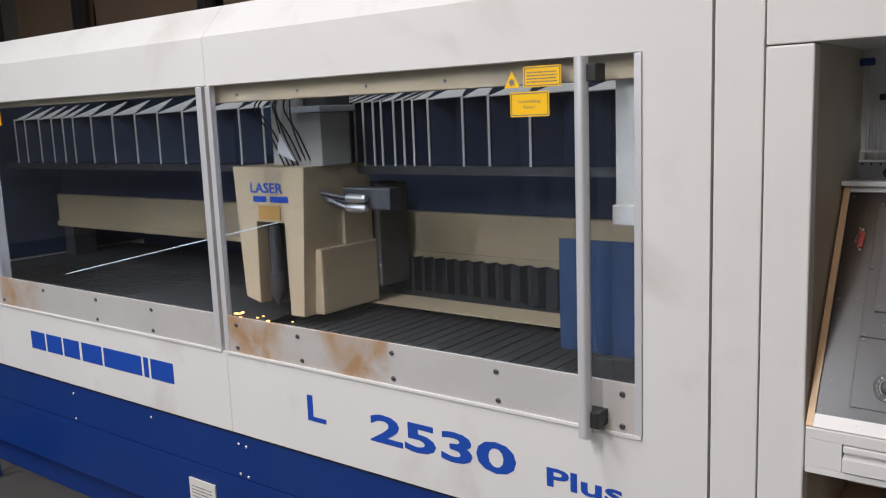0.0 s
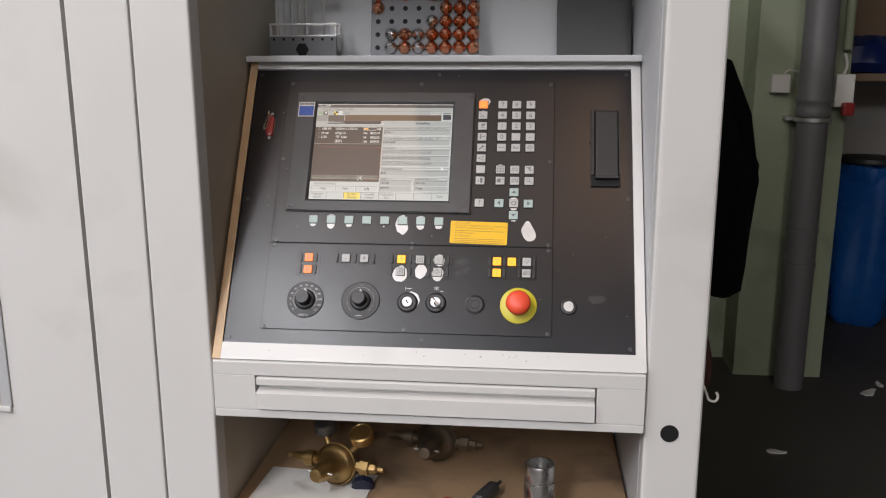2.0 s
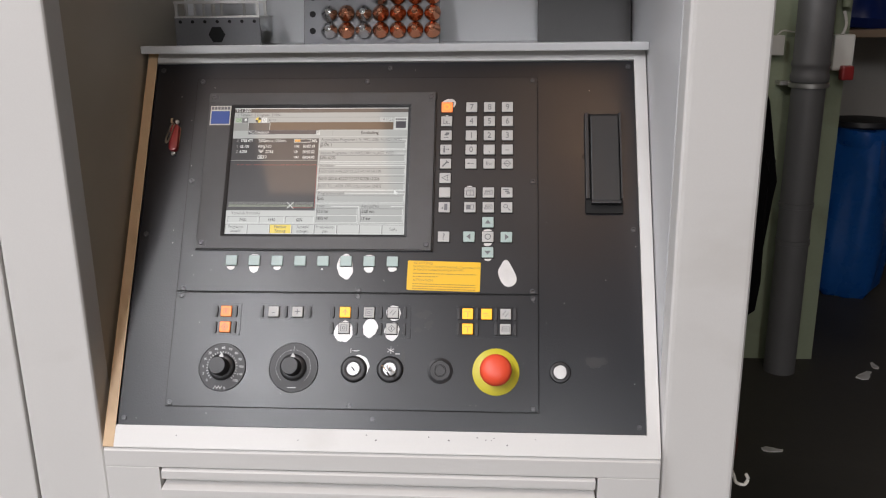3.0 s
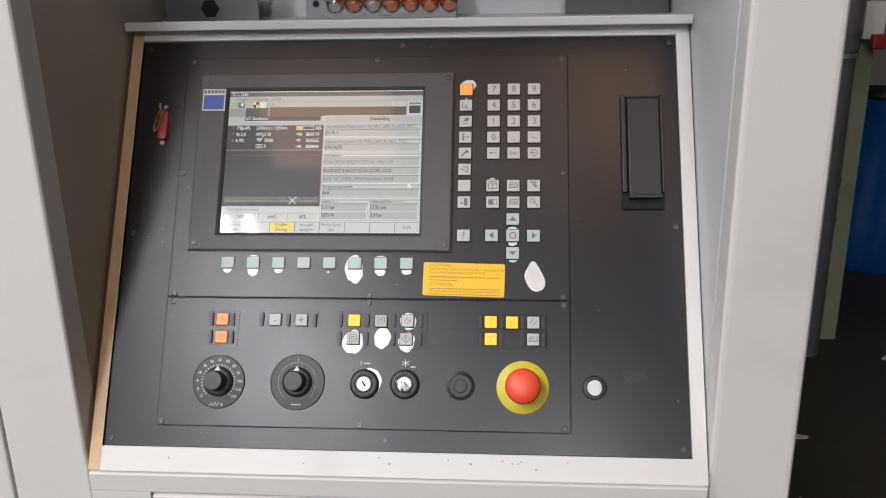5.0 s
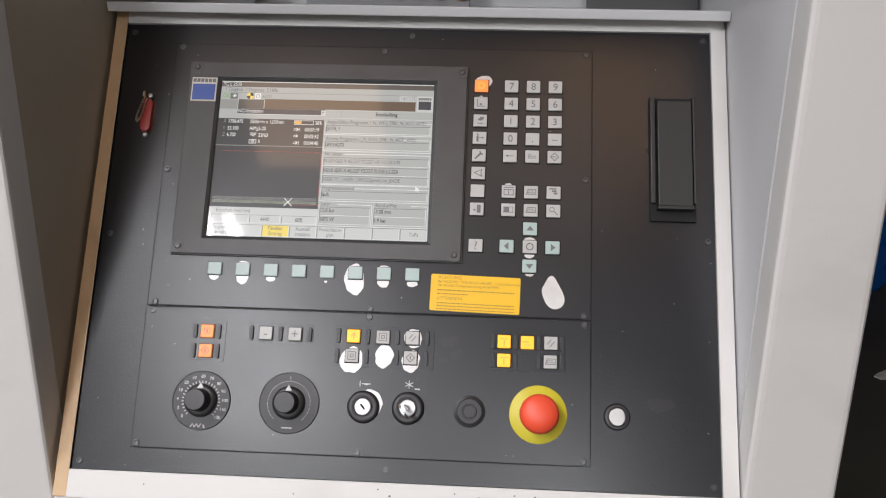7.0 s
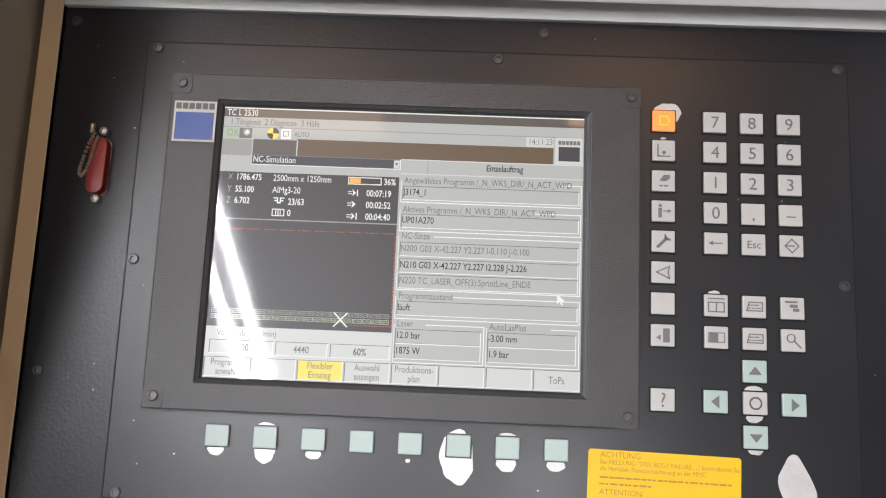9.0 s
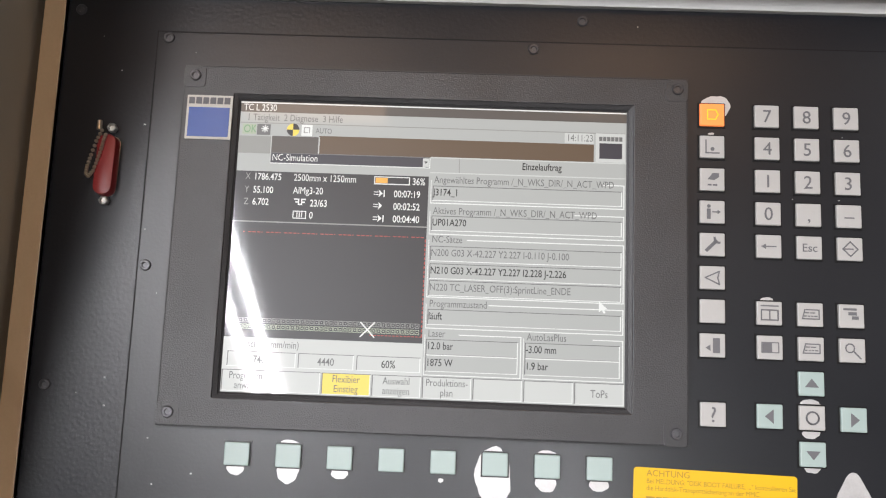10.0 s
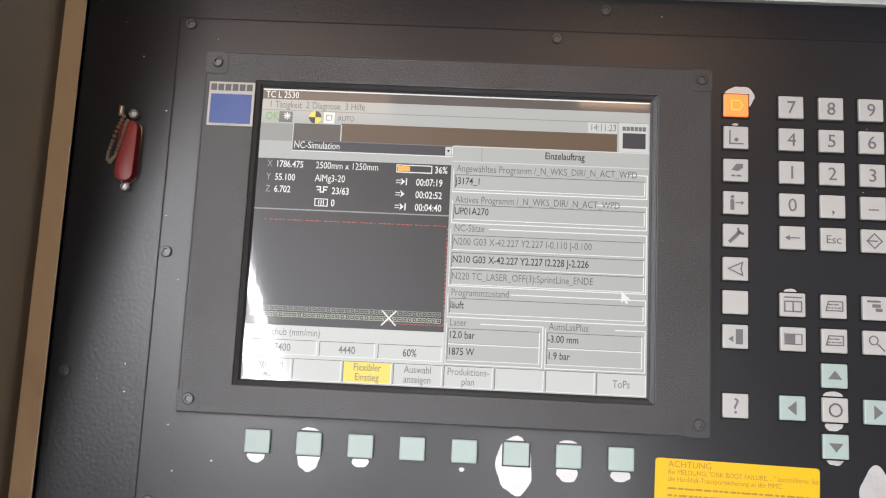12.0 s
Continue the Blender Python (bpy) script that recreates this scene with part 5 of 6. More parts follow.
for i in range(8):
    x = 0.0655 + 0.0309 * i
    b = box(x - 0.0084, x + 0.0084, 0.1806, 0.1958, Z, Z + 0.0004, bm=b)
part("key_surround", b, RUBBER, op, "black key surround")
# worn patches where fingers rubbed the lacquer away
WEAR = [(0.065, 0.1800, 0.0055, 0.0050, 1), (0.0965, 0.1790, 0.0072, 0.0075, 2), (0.0965, 0.1955, 0.0058, 0.0022, 9), (0.1275, 0.1795, 0.0050, 0.0045, 3), (0.188, 0.1775, 0.0016, 0.0014, 4), (0.2190, 0.1812, 0.0118, 0.0180, 5),
        (0.2505, 0.1790, 0.0072, 0.0060, 6), (0.2508, 0.1958, 0.0056, 0.0018, 11), (0.2817, 0.1785, 0.0060, 0.0042, 7), (0.3520, 0.4130, 0.0094, 0.0085, 8), (0.4070, 0.1965, 0.0062, 0.0066, 10), (0.4070, 0.2310, 0.0062, 0.0028, 12), (0.4070, 0.2135, 0.0058, 0.0032, 15),
        (0.3822, 0.2922, 0.0040, 0.0020, 13), (0.3493, 0.3955, 0.0020, 0.0008, 14), (0.2215, 0.0945, 0.0124, 0.0158, 21), (0.2560, 0.0995, 0.0106, 0.0128, 22), (0.2845, 0.0955, 0.0106, 0.0122, 23), (0.2860, 0.1195, 0.0106, 0.0104, 24), (0.245, 0.0500, 0.0130, 0.0150, 26)]
for x, y, rx, ry, sd in WEAR:
    rx, ry = rx * 0.94, ry * 0.92
    part("worn_patch", prism(blob(x, y, rx, ry, sd, 26, 0.10), Z - 0.0001, Z + (0.00012 if y > 0.14 or sd == 26 else 0.00075)), WORN, op, "bare pale patch worn through the lacquer")
leaf = [(-6, 20), (0, 21), (5, 12), (10, 3), (14, -7), (12, -16), (3, -21), (-6, -18), (-12, -8), (-15, 3), (-10, 12)]
for k in range(2):
    leaf = [(p[0] * w + q[0] * (1 - w), p[1] * w + q[1] * (1 - w)) for p, q in zip(leaf, leaf[1:] + leaf[:1]) for w in (0.75, 0.25)]
part("worn_patch", prism([(0.4333 + 0.00088 * x, 0.1738 + 0.00088 * y) for x, y in leaf], Z - 0.0001, Z + 0.00012), WORN, op, "leaf-shaped pale patch worn through the lacquer")
# yellow notice
nt_ob = part("notice_label", prism(rounded(-0.048, 0.048, -0.0198, 0.0198, 0.002), 0, 0.0004), YELLOW, op, "yellow printed notice label")
nt_ob.matrix_basis = pose(0.3498, 0.1694, Z, 0, 0, -1.2)
b = words("ACHTUNG", -0.0405, 0.0150, 0.0052, 0.0005, 0.00005)
b = words('Bei MELDUNG: "DISK BOOT FAILURE, ..." kontrollieren Sie', -0.0405, 0.0108, 0.0041, 0.0005, 0.00005, bm=b, wide=0.86)
b = words("die Harddisk-Transportsicherung an der MMC.", -0.0405, 0.0068, 0.0041, 0.0005, 0.00005, bm=b, wide=0.86)
for k, yy in enumerate((0.0022, -0.0018)):
    b = bars(-0.0405, 0.042 - 0.05 * k, yy, 0.0011, 0.0005, 70 + k, b)
b = words("ATTENTION", -0.0405, -0.0078, 0.0048, 0.0005, 0.00005, bm=b)
for k, yy in enumerate((-0.0118, -0.0150, -0.0182)):
    b = bars(-0.0405, 0.042, yy, 0.0010, 0.0005, 80 + k, b)
part("notice_print", b, mat("brown_print", (0.40, 0.24, 0.03), 0.6, bump=0), nt_ob)

# lower switch plate
for x0, x1, y0, y1 in ((0.0455, 0.0845, 0.0875, 0.1300), (0.1085, 0.1790, 0.1095, 0.1305), (0.2015, 0.3085, 0.0870, 0.1305), (0.3675, 0.4470, 0.0885, 0.1295)):
    part("key_frame", box(x0, x1, y0, y1, Z, Z + 0.0006, 0.0002), BLACK, op, "raised key group frame")
ZB = Z + 0.0006
BT = 0.0138
for x, y, m, g, lab in ((0.0647, 0.1193, AMBER2, "power", "lit orange button"), (0.0647, 0.0984, AMBER2, "start", "lit orange button"), (0.1282, 0.1195, KEYCAP, "-", "grey minus button"), (0.1596, 0.1194, KEYCAP, "+", "grey plus button"),
                        (0.2225, 0.1196, AMBER, "beam", "amber button"), (0.2540, 0.1195, KEYCAP, "square", "grey button"), (0.2853, 0.1197, KEYCAP, "slash", "grey button"), (0.2220, 0.0988, KEYCAP, "square", "grey button"), (0.2841, 0.0987, KEYCAP, "start", "grey button"),
                        (0.3822, 0.1195, AMBER, "stem", "lit yellow button"), (0.4066, 0.1193, AMBER, "level", "lit yellow button"), (0.3823, 0.0998, AMBER, "stem", "lit yellow button"), (0.4311, 0.1195, KEYCAP, "slash", "grey button"), (0.4308, 0.0999, KEYCAP, "sheet", "grey button")):
    keycap("push_button", x, y, BT, BT, 0.0032, m, lab, letters(g, 0.014) if g in "-+" else icon(g), AMBER2 if m is AMBER else GLYPH, ZB)
pill = part("indicator_bar", prism(rounded(-0.0020, 0.0020, -0.0078, 0.0078, 0.0019), 0, 0.0022, bev=0.0005), RUBBER, op, "black indicator bar")
PILLS = [(0.0772, 0.1193), (0.0515, 0.0984), (0.0772, 0.0984), (0.1125, 0.1197), (0.1440, 0.1196), (0.1755, 0.1195), (0.2065, 0.1197), (0.2380, 0.1197), (0.2695, 0.1197), (0.3010, 0.1197), (0.2060, 0.0985), (0.2375, 0.0985), (0.2695, 0.0985), (0.3005, 0.0985),
         (0.3705, 0.1195), (0.3945, 0.1195), (0.4188, 0.1195), (0.4432, 0.1195), (0.3705, 0.0998), (0.3945, 0.0998), (0.4188, 0.0998), (0.4432, 0.0998)]
for x, y in PILLS:
    again(pill, x, y, ZB)
pill.matrix_basis = pose(0.0515, 0.1193, ZB)


def rotary(x, y, r, numbers, lab):
    d = part("rotary_switch", lathe([(r, 0), (r, 0.0012), (r - 0.0006, 0.0018), (r - 0.0012, 0.0018), (r - 0.0014, 0.0014), (0, 0.0014)], 40), RUBBER, op, lab, smooth=True)
    d.matrix_basis = pose(x, y, Z)
    b = None
    for k in range(27):
        a = radians(225 - 270 * k / 26)
        if numbers:
            b = merge(b, box(-0.0004, 0.0004, -0.0011, 0.0011, 0, GL), 0, pose(0.0195 * math.cos(a), 0.0195 * math.sin(a), 0.0015, 0, 0, math.degrees(a) - 90))
        else:
            b = merge(b, box(-0.0012, 0.0012, -0.0002, 0.0002, 0, GL), 0, pose(0.0225 * math.cos(a), 0.0225 * math.sin(a), 0.0015, 0, 0, math.degrees(a) - 90))
    if numbers:
        for k, t in enumerate(("0", "2", "4", "10", "20", "40", "60", "70", "80", "90", "100", "110", "120")):
            a = radians(222 - 264 * k / 12)
            b = words(t, 0.0252 * math.cos(a), 0.0252 * math.sin(a) - 0.0015, 0.0046, 0.0015, 0.0001, "CENTER", b)
        b = stroke([(-0.009 + 0.0022 * k, -0.0265 + (0.0022 if k % 2 else -0.0012)) for k in range(6)], 0.0009, b)
        b = words("%", 0.0055, -0.0285, 0.005, 0.0015, 0.0001, "CENTER", b)
        for v in b.verts:
            v.co.z = max(v.co.z, 0.0015)
    else:
        b = words("1", 0, 0.0245, 0.0042, 0.0015, 0.0001, "CENTER", b)
        b = bars(-0.006, 0.006, -0.0262, 0.0010, 0.0015, 7, b)
    part("dial_print", b, PRINT_WHITE, d)
    part("dial_collar", lathe([(0.0172, 0.0014), (0.0172, 0.004), (0.0155, 0.006), (0.0135, 0.0065), (0, 0.0065)], 32), RUBBER, d, smooth=True)
    part("dial_knob", lathe([(0.0118, 0.006), (0.0112, 0.022), (0.0104, 0.0235), (0.0, 0.0238)], 28), RUBBER, d, "black knob", smooth=True)
    part("dial_pointer", prism([(-0.0035, 0.0125), (0.0035, 0.0125), (0.0, 0.0185)], 0.0062, 0.0078), PRINT_WHITE, d, "white pointer")


rotary(0.0650, 0.0460, 0.0312, True, "black override dial with white scale")
rotary(0.1586, 0.0470, 0.0322, False, "black override dial with white scale")
for x, y, withkey in ((0.2372, 0.0461, False), (0.2840, 0.0465, True)):
    d = part("key_switch", lathe([(0.0170, 0), (0.0170, 0.0016), (0.0155, 0.0034), (0.0140, 0.0040), (0.0110, 0.0040), (0.0102, 0.0036), (0, 0.0036)], 32), RUBBER, op, "black key switch", smooth=True)
    d.matrix_basis = pose(x, y, Z)
    part("lock_barrel", lathe([(0.0086, 0.0035), (0.0086, 0.0058), (0.0078, 0.0066), (0, 0.0066)], 24), ALU, d, "bright lock barrel", smooth=True)
    part("keyhole", merge(None, box(-0.0010, 0.0010, -0.0036, 0.0036, 0.0066, 0.0069), 0, pose(0, 0, 0, 0, 0, 38)), GAP, d)
    b = stroke([(-0.005, 0.0215), (-0.005, 0.0265)], 0.0007) if not withkey else stroke([(0, 0.0205), (0, 0.0285)], 0.0007)
    b = stroke([(-0.003, 0.024), (0.006, 0.024)], 0.0007, b) if not withkey else stroke([(-0.004, 0.0225), (0.004, 0.0265)], 0.0007, stroke([(-0.004, 0.0265), (0.004, 0.0225)], 0.0007, b))
    b = bars(-0.001 if not withkey else 0.006, 0.006 if not withkey else 0.012, 0.0232 if not withkey else 0.0195, 0.0012, 0, 2, b)
    part("switch_print", b, PRINT_WHITE, d)
    if withkey:
        kk = part("key_blade", merge(None, box(-0.0011, 0.0011, -0.004, 0.004, 0.0066, 0.019, 0.0004), 0, pose(0, 0, 0, 0, 0, 38)), CHROME, d, "inserted steel key")
        q = lathe([(0.0001, -0.001), (0.009, -0.001), (0.009, 0.001), (0.0001, 0.001)], 18)
        part("key_bow", merge(None, q, 0, pose(-0.002, -0.004, 0.026, 0, 90, 38)), CHROME, d, "round key bow")
d = part("blank_plug", lathe([(0.0165, 0), (0.0165, 0.0012), (0.0130, 0.0025), (0.0124, 0.0018), (0.0080, 0.0018), (0.0074, 0.0024), (0.0064, 0.0024), (0.006, 0.0018), (0, 0.0018)], 32), RUBBER, op, "black blanking plug", smooth=True)
d.matrix_basis = pose(0.3480, 0.0459, Z)
es = part("emergency_stop", lathe([(0.0298, 0), (0.0298, 0.0018), (0.029, 0.0024), (0, 0.0024)], 44), YELLOW_DISC, op, "red mushroom emergency stop on a yellow disc", smooth=True)
es.matrix_basis = pose(0.4190, 0.0455, Z)
part("stop_stem", lathe([(0.0150, 0.0022), (0.0150, 0.010), (0.0135, 0.014), (0.0135, 0.018)], 28), YELLOW_DISC, es, smooth=True)
part("stop_cap", lathe([(0.0130, 0.0165), (0.0180, 0.0168), (0.0196, 0.0185), (0.0200, 0.0225), (0.0192, 0.0265), (0.0165, 0.0298), (0.0110, 0.0318), (0.0050, 0.0327), (0, 0.0329)], 44), RED, es, "red mushroom cap", smooth=True)
d = part("round_button", lathe([(0.0137, 0), (0.0137, 0.002), (0.0125, 0.0035), (0.0100, 0.0038), (0.0096, 0.0028), (0, 0.0028)], 32), RUBBER, op, "black ringed button with a worn white cap", smooth=True)
d.matrix_basis = pose(0.5000, 0.0464, 0)
part("button_cap", prism(blob(0, 0, 0.0084, 0.0084, 6, 24, 0.06), 0.0028, 0.0042, bev=0.0004), WORN, d)
# drive cover
cv = part("drive_cover", box(0.5358, 0.5850, 0.2553, 0.3964, 0.0, 0.0042, 0.001), GAP, op, "black hinged drive cover")
part("cover_flap", box(0.5432, 0.5802, 0.2706, 0.3905, 0.0044, 0.0130, 0.0012), FLAP, cv, "dark grey raised flap")
part("flap_lip", box(0.5425, 0.5812, 0.2665, 0.2704, 0.0044, 0.0145, 0.0010), RUBBER, cv)
part("cover_side", box(0.5362, 0.5412, 0.2745, 0.3962, 0.0043, 0.0095, 0.0008), RUBBER, cv)
part("cover_side", box(0.5820, 0.5848, 0.2745, 0.3962, 0.0043, 0.0095, 0.0008), RUBBER, cv)
# knife on a bead chain, fixed between two screws
kn = thing("pocket_knife", PANEL @ pose(-0.0298, 0.363, 0.0, 0, 0, -1), "small dark red pocket knife with a bead chain on the panel", "knife")
part("knife_scale", prism(rounded(-0.0060, 0.0060, -0.0205, 0.0185, 0.0055), 0.001, 0.0085, bev=0.0018), DARKRED, kn, "dark red scale", smooth=True)
part("knife_liner", prism(rounded(-0.0063, 0.0063, -0.0208, 0.0188, 0.0056), 0.0, 0.0012), CHROME, kn)
b = None
ptsb = [(-0.0031, 0.02), (-0.0059, 0.013), (-0.0082, 0.004), (-0.0098, -0.003), (-0.0101, -0.008), (-0.0084, -0.0098), (-0.0059, -0.006), (-0.0039, 0.001), (-0.0023, 0.008), (-0.0014, 0.014), (0.0, 0.019)]
for i in range(len(ptsb) - 1):
    for k in range(3):
        t = k / 3
        q = bmesh.new()
        bmesh.ops.create_icosphere(q, subdivisions=1, radius=0.00135)
        b = merge(b, q, 0, Matrix.Translation((ptsb[i][0] * (1 - t) + ptsb[i + 1][0] * t, ptsb[i][1] * (1 - t) + ptsb[i + 1][1] * t, 0.0095)))
part("bead_chain", b, BEAD, kn, "brass bead chain", smooth=True)
part("chain_clasp", lathe([(0.0016, 0), (0.0016, 0.006)], 10, m=pose(-0.0052, 0.0205, 0.009, -90)), BEAD, kn, smooth=True)
nut = part("knife_screw", lathe([(0.0030, 0), (0.0030, 0.004), (0.002, 0.0045), (0.0015, 0.003), (0, 0.003)], 6), STEEL, kn, "steel fixing screw")
again(nut, 0.0005, -0.0235, 0.001)
nut.matrix_basis = pose(0.0005, 0.0235, 0.001)

# ---- on the ledge ----
nb = thing("nozzle_rack", pose(0.226, 0.345, 1.432, -14), "dark metal rack full of copper and steel laser nozzles", "rack")
part("rack_plate", box(-0.104, 0.104, 0.0, 0.012, 0.0, 0.150, 0.001), RACK, nb, "grey drilled metal plate")
cone = lathe([(0.0105, 0), (0.0125, 0.002), (0.0125, 0.004), (0.0045, 0.0175), (0.0022, 0.018), (0, 0.0165)], 16, m=pose(0, 0, 0, 90))
cm = {}
for key_, mt_ in (("c", COPPER), ("s", CHROME)):
    me = bpy.data.meshes.new("nozzle")
    me.materials.append(mt_)
    cone.to_mesh(me)
    cm[key_] = me
cone.free()
ROWSN = ("cscocccc", "cooooccc", "oooosccc", "oscscccc", "oscscccc")
hole_me = bpy.data.meshes.new("rack_hole")
hb = lathe([(0.0048, 0), (0.0048, 0.0008), (0, 0.0008)], 12, m=pose(0, 0, 0, 90))
hb.to_mesh(hole_me)
hb.free()
hole_me.materials.append(GAP)
for r, row in enumerate(ROWSN):
    for c, ch in enumerate(row):
        o = new("nozzle" if ch in cm else "rack_hole", cm[ch] if ch in cm else hole_me)
        o.parent = nb
        o.matrix_basis = pose(-0.090 + 0.0262 * c, -0.0005, 0.1215 - 0.0252 * r)
        if ch in cm:
            o["label"] = "shiny copper cone nozzle" if ch == "c" else "silver steel cone nozzle"
b = None
for k in range(6):
    b = merge(b, bars(-0.095 + 0.03 * k, -0.075 + 0.03 * k, 0.0035, 0.0022, 0.0005, 90 + k), 0, pose(0, 0, 0, 90))
part("engraving", b, GLYPH, nb)["kind"] = "stuff"
dp = tagged(part("dark_plate", box(-0.0705, 0.0705, 0.0, 0.004, 0.0, 0.120, 0.0008), mat("dark_grey_plate", (0.05, 0.048, 0.047), 0.45, 0.3, grain=60, bump=0.1, vary=0.15)), "dark grey square plate leaning on the back wall", "plate")
dp.matrix_world = pose(0.549, 0.372, 1.432, -16)
ts = thing("tool_stand", pose(-0.004, 0.33, 1.432), "grey metal tool stand with thin hex drivers", "tool stand")
part("stand_plate", box(-0.067, 0.064, 0.0, 0.003, 0.0, 0.042, 0.0006), RACK, ts, "grey folded stand plate")
part("stand_top", box(-0.067, 0.064, 0.0, 0.05, 0.041, 0.044, 0.0006), STEEL, ts)
part("stand_rail", box(-0.067, 0.064, 0.002, 0.006, 0.062, 0.066, 0.0006), STEEL, ts)
part("stand_rail", box(-0.067, 0.064, 0.044, 0.048, 0.062, 0.066, 0.0006), STEEL, ts)
for x in (-0.064, 0.061):
    part("stand_post", box(x - 0.002, x + 0.002, 0.002, 0.006, 0.044, 0.062), STEEL, ts)
    part("stand_post", box(x - 0.002, x + 0.002, 0.044, 0.048, 0.044, 0.062), STEEL, ts)
sh_me = part("stand_hole", lathe([(0.0026, 0), (0.0026, 0.0005), (0, 0.0005)], 10, m=pose(0, 0, 0, 90)), GAP, ts, "small black hole")
for k in range(1, 7):
    again(sh_me, -0.058 + 0.019 * k, -0.0002, 0.036)
sh_me.matrix_basis = pose(-0.058, -0.0002, 0.036)
part("hex_cutout", lathe([(0.013, 0), (0.013, 0.0006), (0, 0.0006)], 6, m=pose(-0.003, -0.0002, 0.017, 90)), GAP, ts, "black hexagonal cut-out")
for i, (x, h) in enumerate(((-0.055, 0.22), (-0.042, 0.12), (-0.028, 0.13), (-0.014, 0.125), (0.0, 0.12))):
    t = thing("hex_driver", pose(-0.004 + x, 0.352, 1.47), "thin steel hex driver standing in the tool stand", "tool", "drivers in the stand")
    part("driver_shaft", rod((0, 0, 0), (0, 0, h), 0.0022, 8), STEEL, t, smooth=True)
    if i == 0:
        part("driver_grip", box(-0.02, 0.012, -0.008, 0.008, h, h + 0.018, 0.004), BLUE_PLASTIC, t, "dark blue grip")
for x, z, w in ((0.035, 0.092, 0.026), (-0.012, 0.150, 0.020)):
    t = thing("t_grip_driver", pose(-0.004 + x, 0.352, 1.47), "steel driver with a black cross grip in the stand", "tool", "drivers in the stand")
    part("driver_shaft", rod((0, 0, 0), (0, 0, z), 0.0022, 8), STEEL, t, smooth=True)
    part("driver_grip", merge(None, lathe([(0.004, -w), (0.008, -w * 0.9), (0.006, 0), (0.008, w * 0.9), (0.004, w)], 12), 0, pose(0, 0, z, 0, 84, 0)), RUBBER, t, "black cross grip", smooth=True)

# ---- on the shelf ----
SZ = 0.6522
pp = tagged(part("paper_sheet", box(-0.105, 0.105, -0.075, 0.075, 0, 0.0012), PAPER), "creased white printed paper under the regulator", "paper")
pp.matrix_world = pose(0.045, 0.095, SZ, 0, 0, -4)


def regulator(m, metal, label, big):
    g = thing("gas_regulator", m, label, "regulator", "gas regulators on the shelf")
    part("regulator_body", lathe([(0.024, 0.0), (0.034, 0.006), (0.036, 0.014), (0.034, 0.020), (0.028, 0.024), (0.022, 0.028), (0.018, 0.040), (0.016, 0.052)], 30), metal, g, smooth=True)
    part("regulator_rim", lathe([(0.0385, 0.009), (0.0385, 0.016), (0.036, 0.018), (0.036, 0.007)], 30), metal, g, smooth=True)
    part("spring_cap", lathe([(0.0135, 0.050), (0.0165, 0.053), (0.0165, 0.070), (0.0135, 0.074), (0.0135, 0.086), (0.0105, 0.092), (0.0, 0.094)], 20), metal, g, smooth=True)
    part("tommy_bar", rod((-0.024, 0, 0.072), (0.022, 0, 0.072), 0.0018, 8), STEEL, g, "thin adjusting bar", smooth=True)
    for s, ln in ((-1, 0.085), (1, 0.075)):
        q = lathe([(0.009, 0.028), (0.009, 0.045), (0.014, 0.046), (0.014, 0.062), (0.009, 0.063), (0.0085, ln), (0.005, ln + 0.004), (0.005, ln + 0.014)], 6 if s > 0 else 18, m=pose(0, 0, 0.008, 0, 90 * s, 0))
        part("hose_fitting", q, metal, g, "hexagonal hose fitting", smooth=s < 0)
    part("pressure_gauge", lathe([(0.020, 0.0), (0.0215, 0.004), (0.0215, 0.018), (0.019, 0.020), (0.017, 0.018), (0, 0.018)], 24, m=pose(0.045, 0.048, 0.004, -55, 0, 0)), metal, g, "round pressure gauge", smooth=True)
    part("pressure_gauge", lathe([(0.020, 0.0), (0.0215, 0.004), (0.0215, 0.018), (0.019, 0.020), (0.017, 0.018), (0, 0.018)], 24, m=pose(-0.030, 0.052, 0.0, -70, 0, 0)), DARKSTEEL, g, "round grey pressure gauge", smooth=True)
    part("gauge_stem", rod((-0.012, 0.02, 0.01), (-0.030, 0.050, 0.006), 0.006, 10), metal, g, smooth=True)
    part("gauge_stem", rod((0.02, 0.02, 0.01), (0.045, 0.046, 0.008), 0.006, 10), metal, g, smooth=True)
    if big:
        part("valve_knob", lathe([(0.014, 0), (0.020, 0.004), (0.020, 0.016), (0.012, 0.020), (0, 0.020)], 8, m=pose(0.046, -0.030, -0.006, 30, 20, 0)), NAVY, g, "dark navy valve knob", smooth=True)
    return g


regulator(pose(0.088, 0.135, SZ + 0.040, 80, 0, -14) @ Matrix.Diagonal((1.05, 1.05, 1.05, 1)), BRASS, "tarnished brass gas regulator lying on the shelf", True)
regulator(pose(0.262, 0.250, SZ + 0.040, 82, 0, -10) @ Matrix.Diagonal((1.05, 1.05, 1.05, 1)), mat("dull_bronze", (0.20, 0.165, 0.12), 0.4, 0.85, grain=180, bump=0.1, vary=0.25, blotch=30), "dull dark bronze gas regulator lying on the shelf", False)
tl = thing("t_handle_tool", pose(0.340, 0.030, SZ + 0.014, 0, 0, -27), "red handled tool with a black knurled barrel", "tool")
part("tool_grip", merge(None, lathe([(0.004, -0.052), (0.009, -0.050), (0.0115, -0.03), (0.013, 0), (0.0115, 0.03), (0.009, 0.050), (0.004, 0.052)], 16), 0, pose(0, 0, 0, 0, 90, 0)), TOOL_RED, tl, "red plastic cross grip", smooth=True)
part("tool_neck", lathe([(0.007, 0.010), (0.009, 0.016), (0.009, 0.032)], 10, m=pose(0, 0, 0, -88, 0, 0)), CHROME, tl, smooth=True)
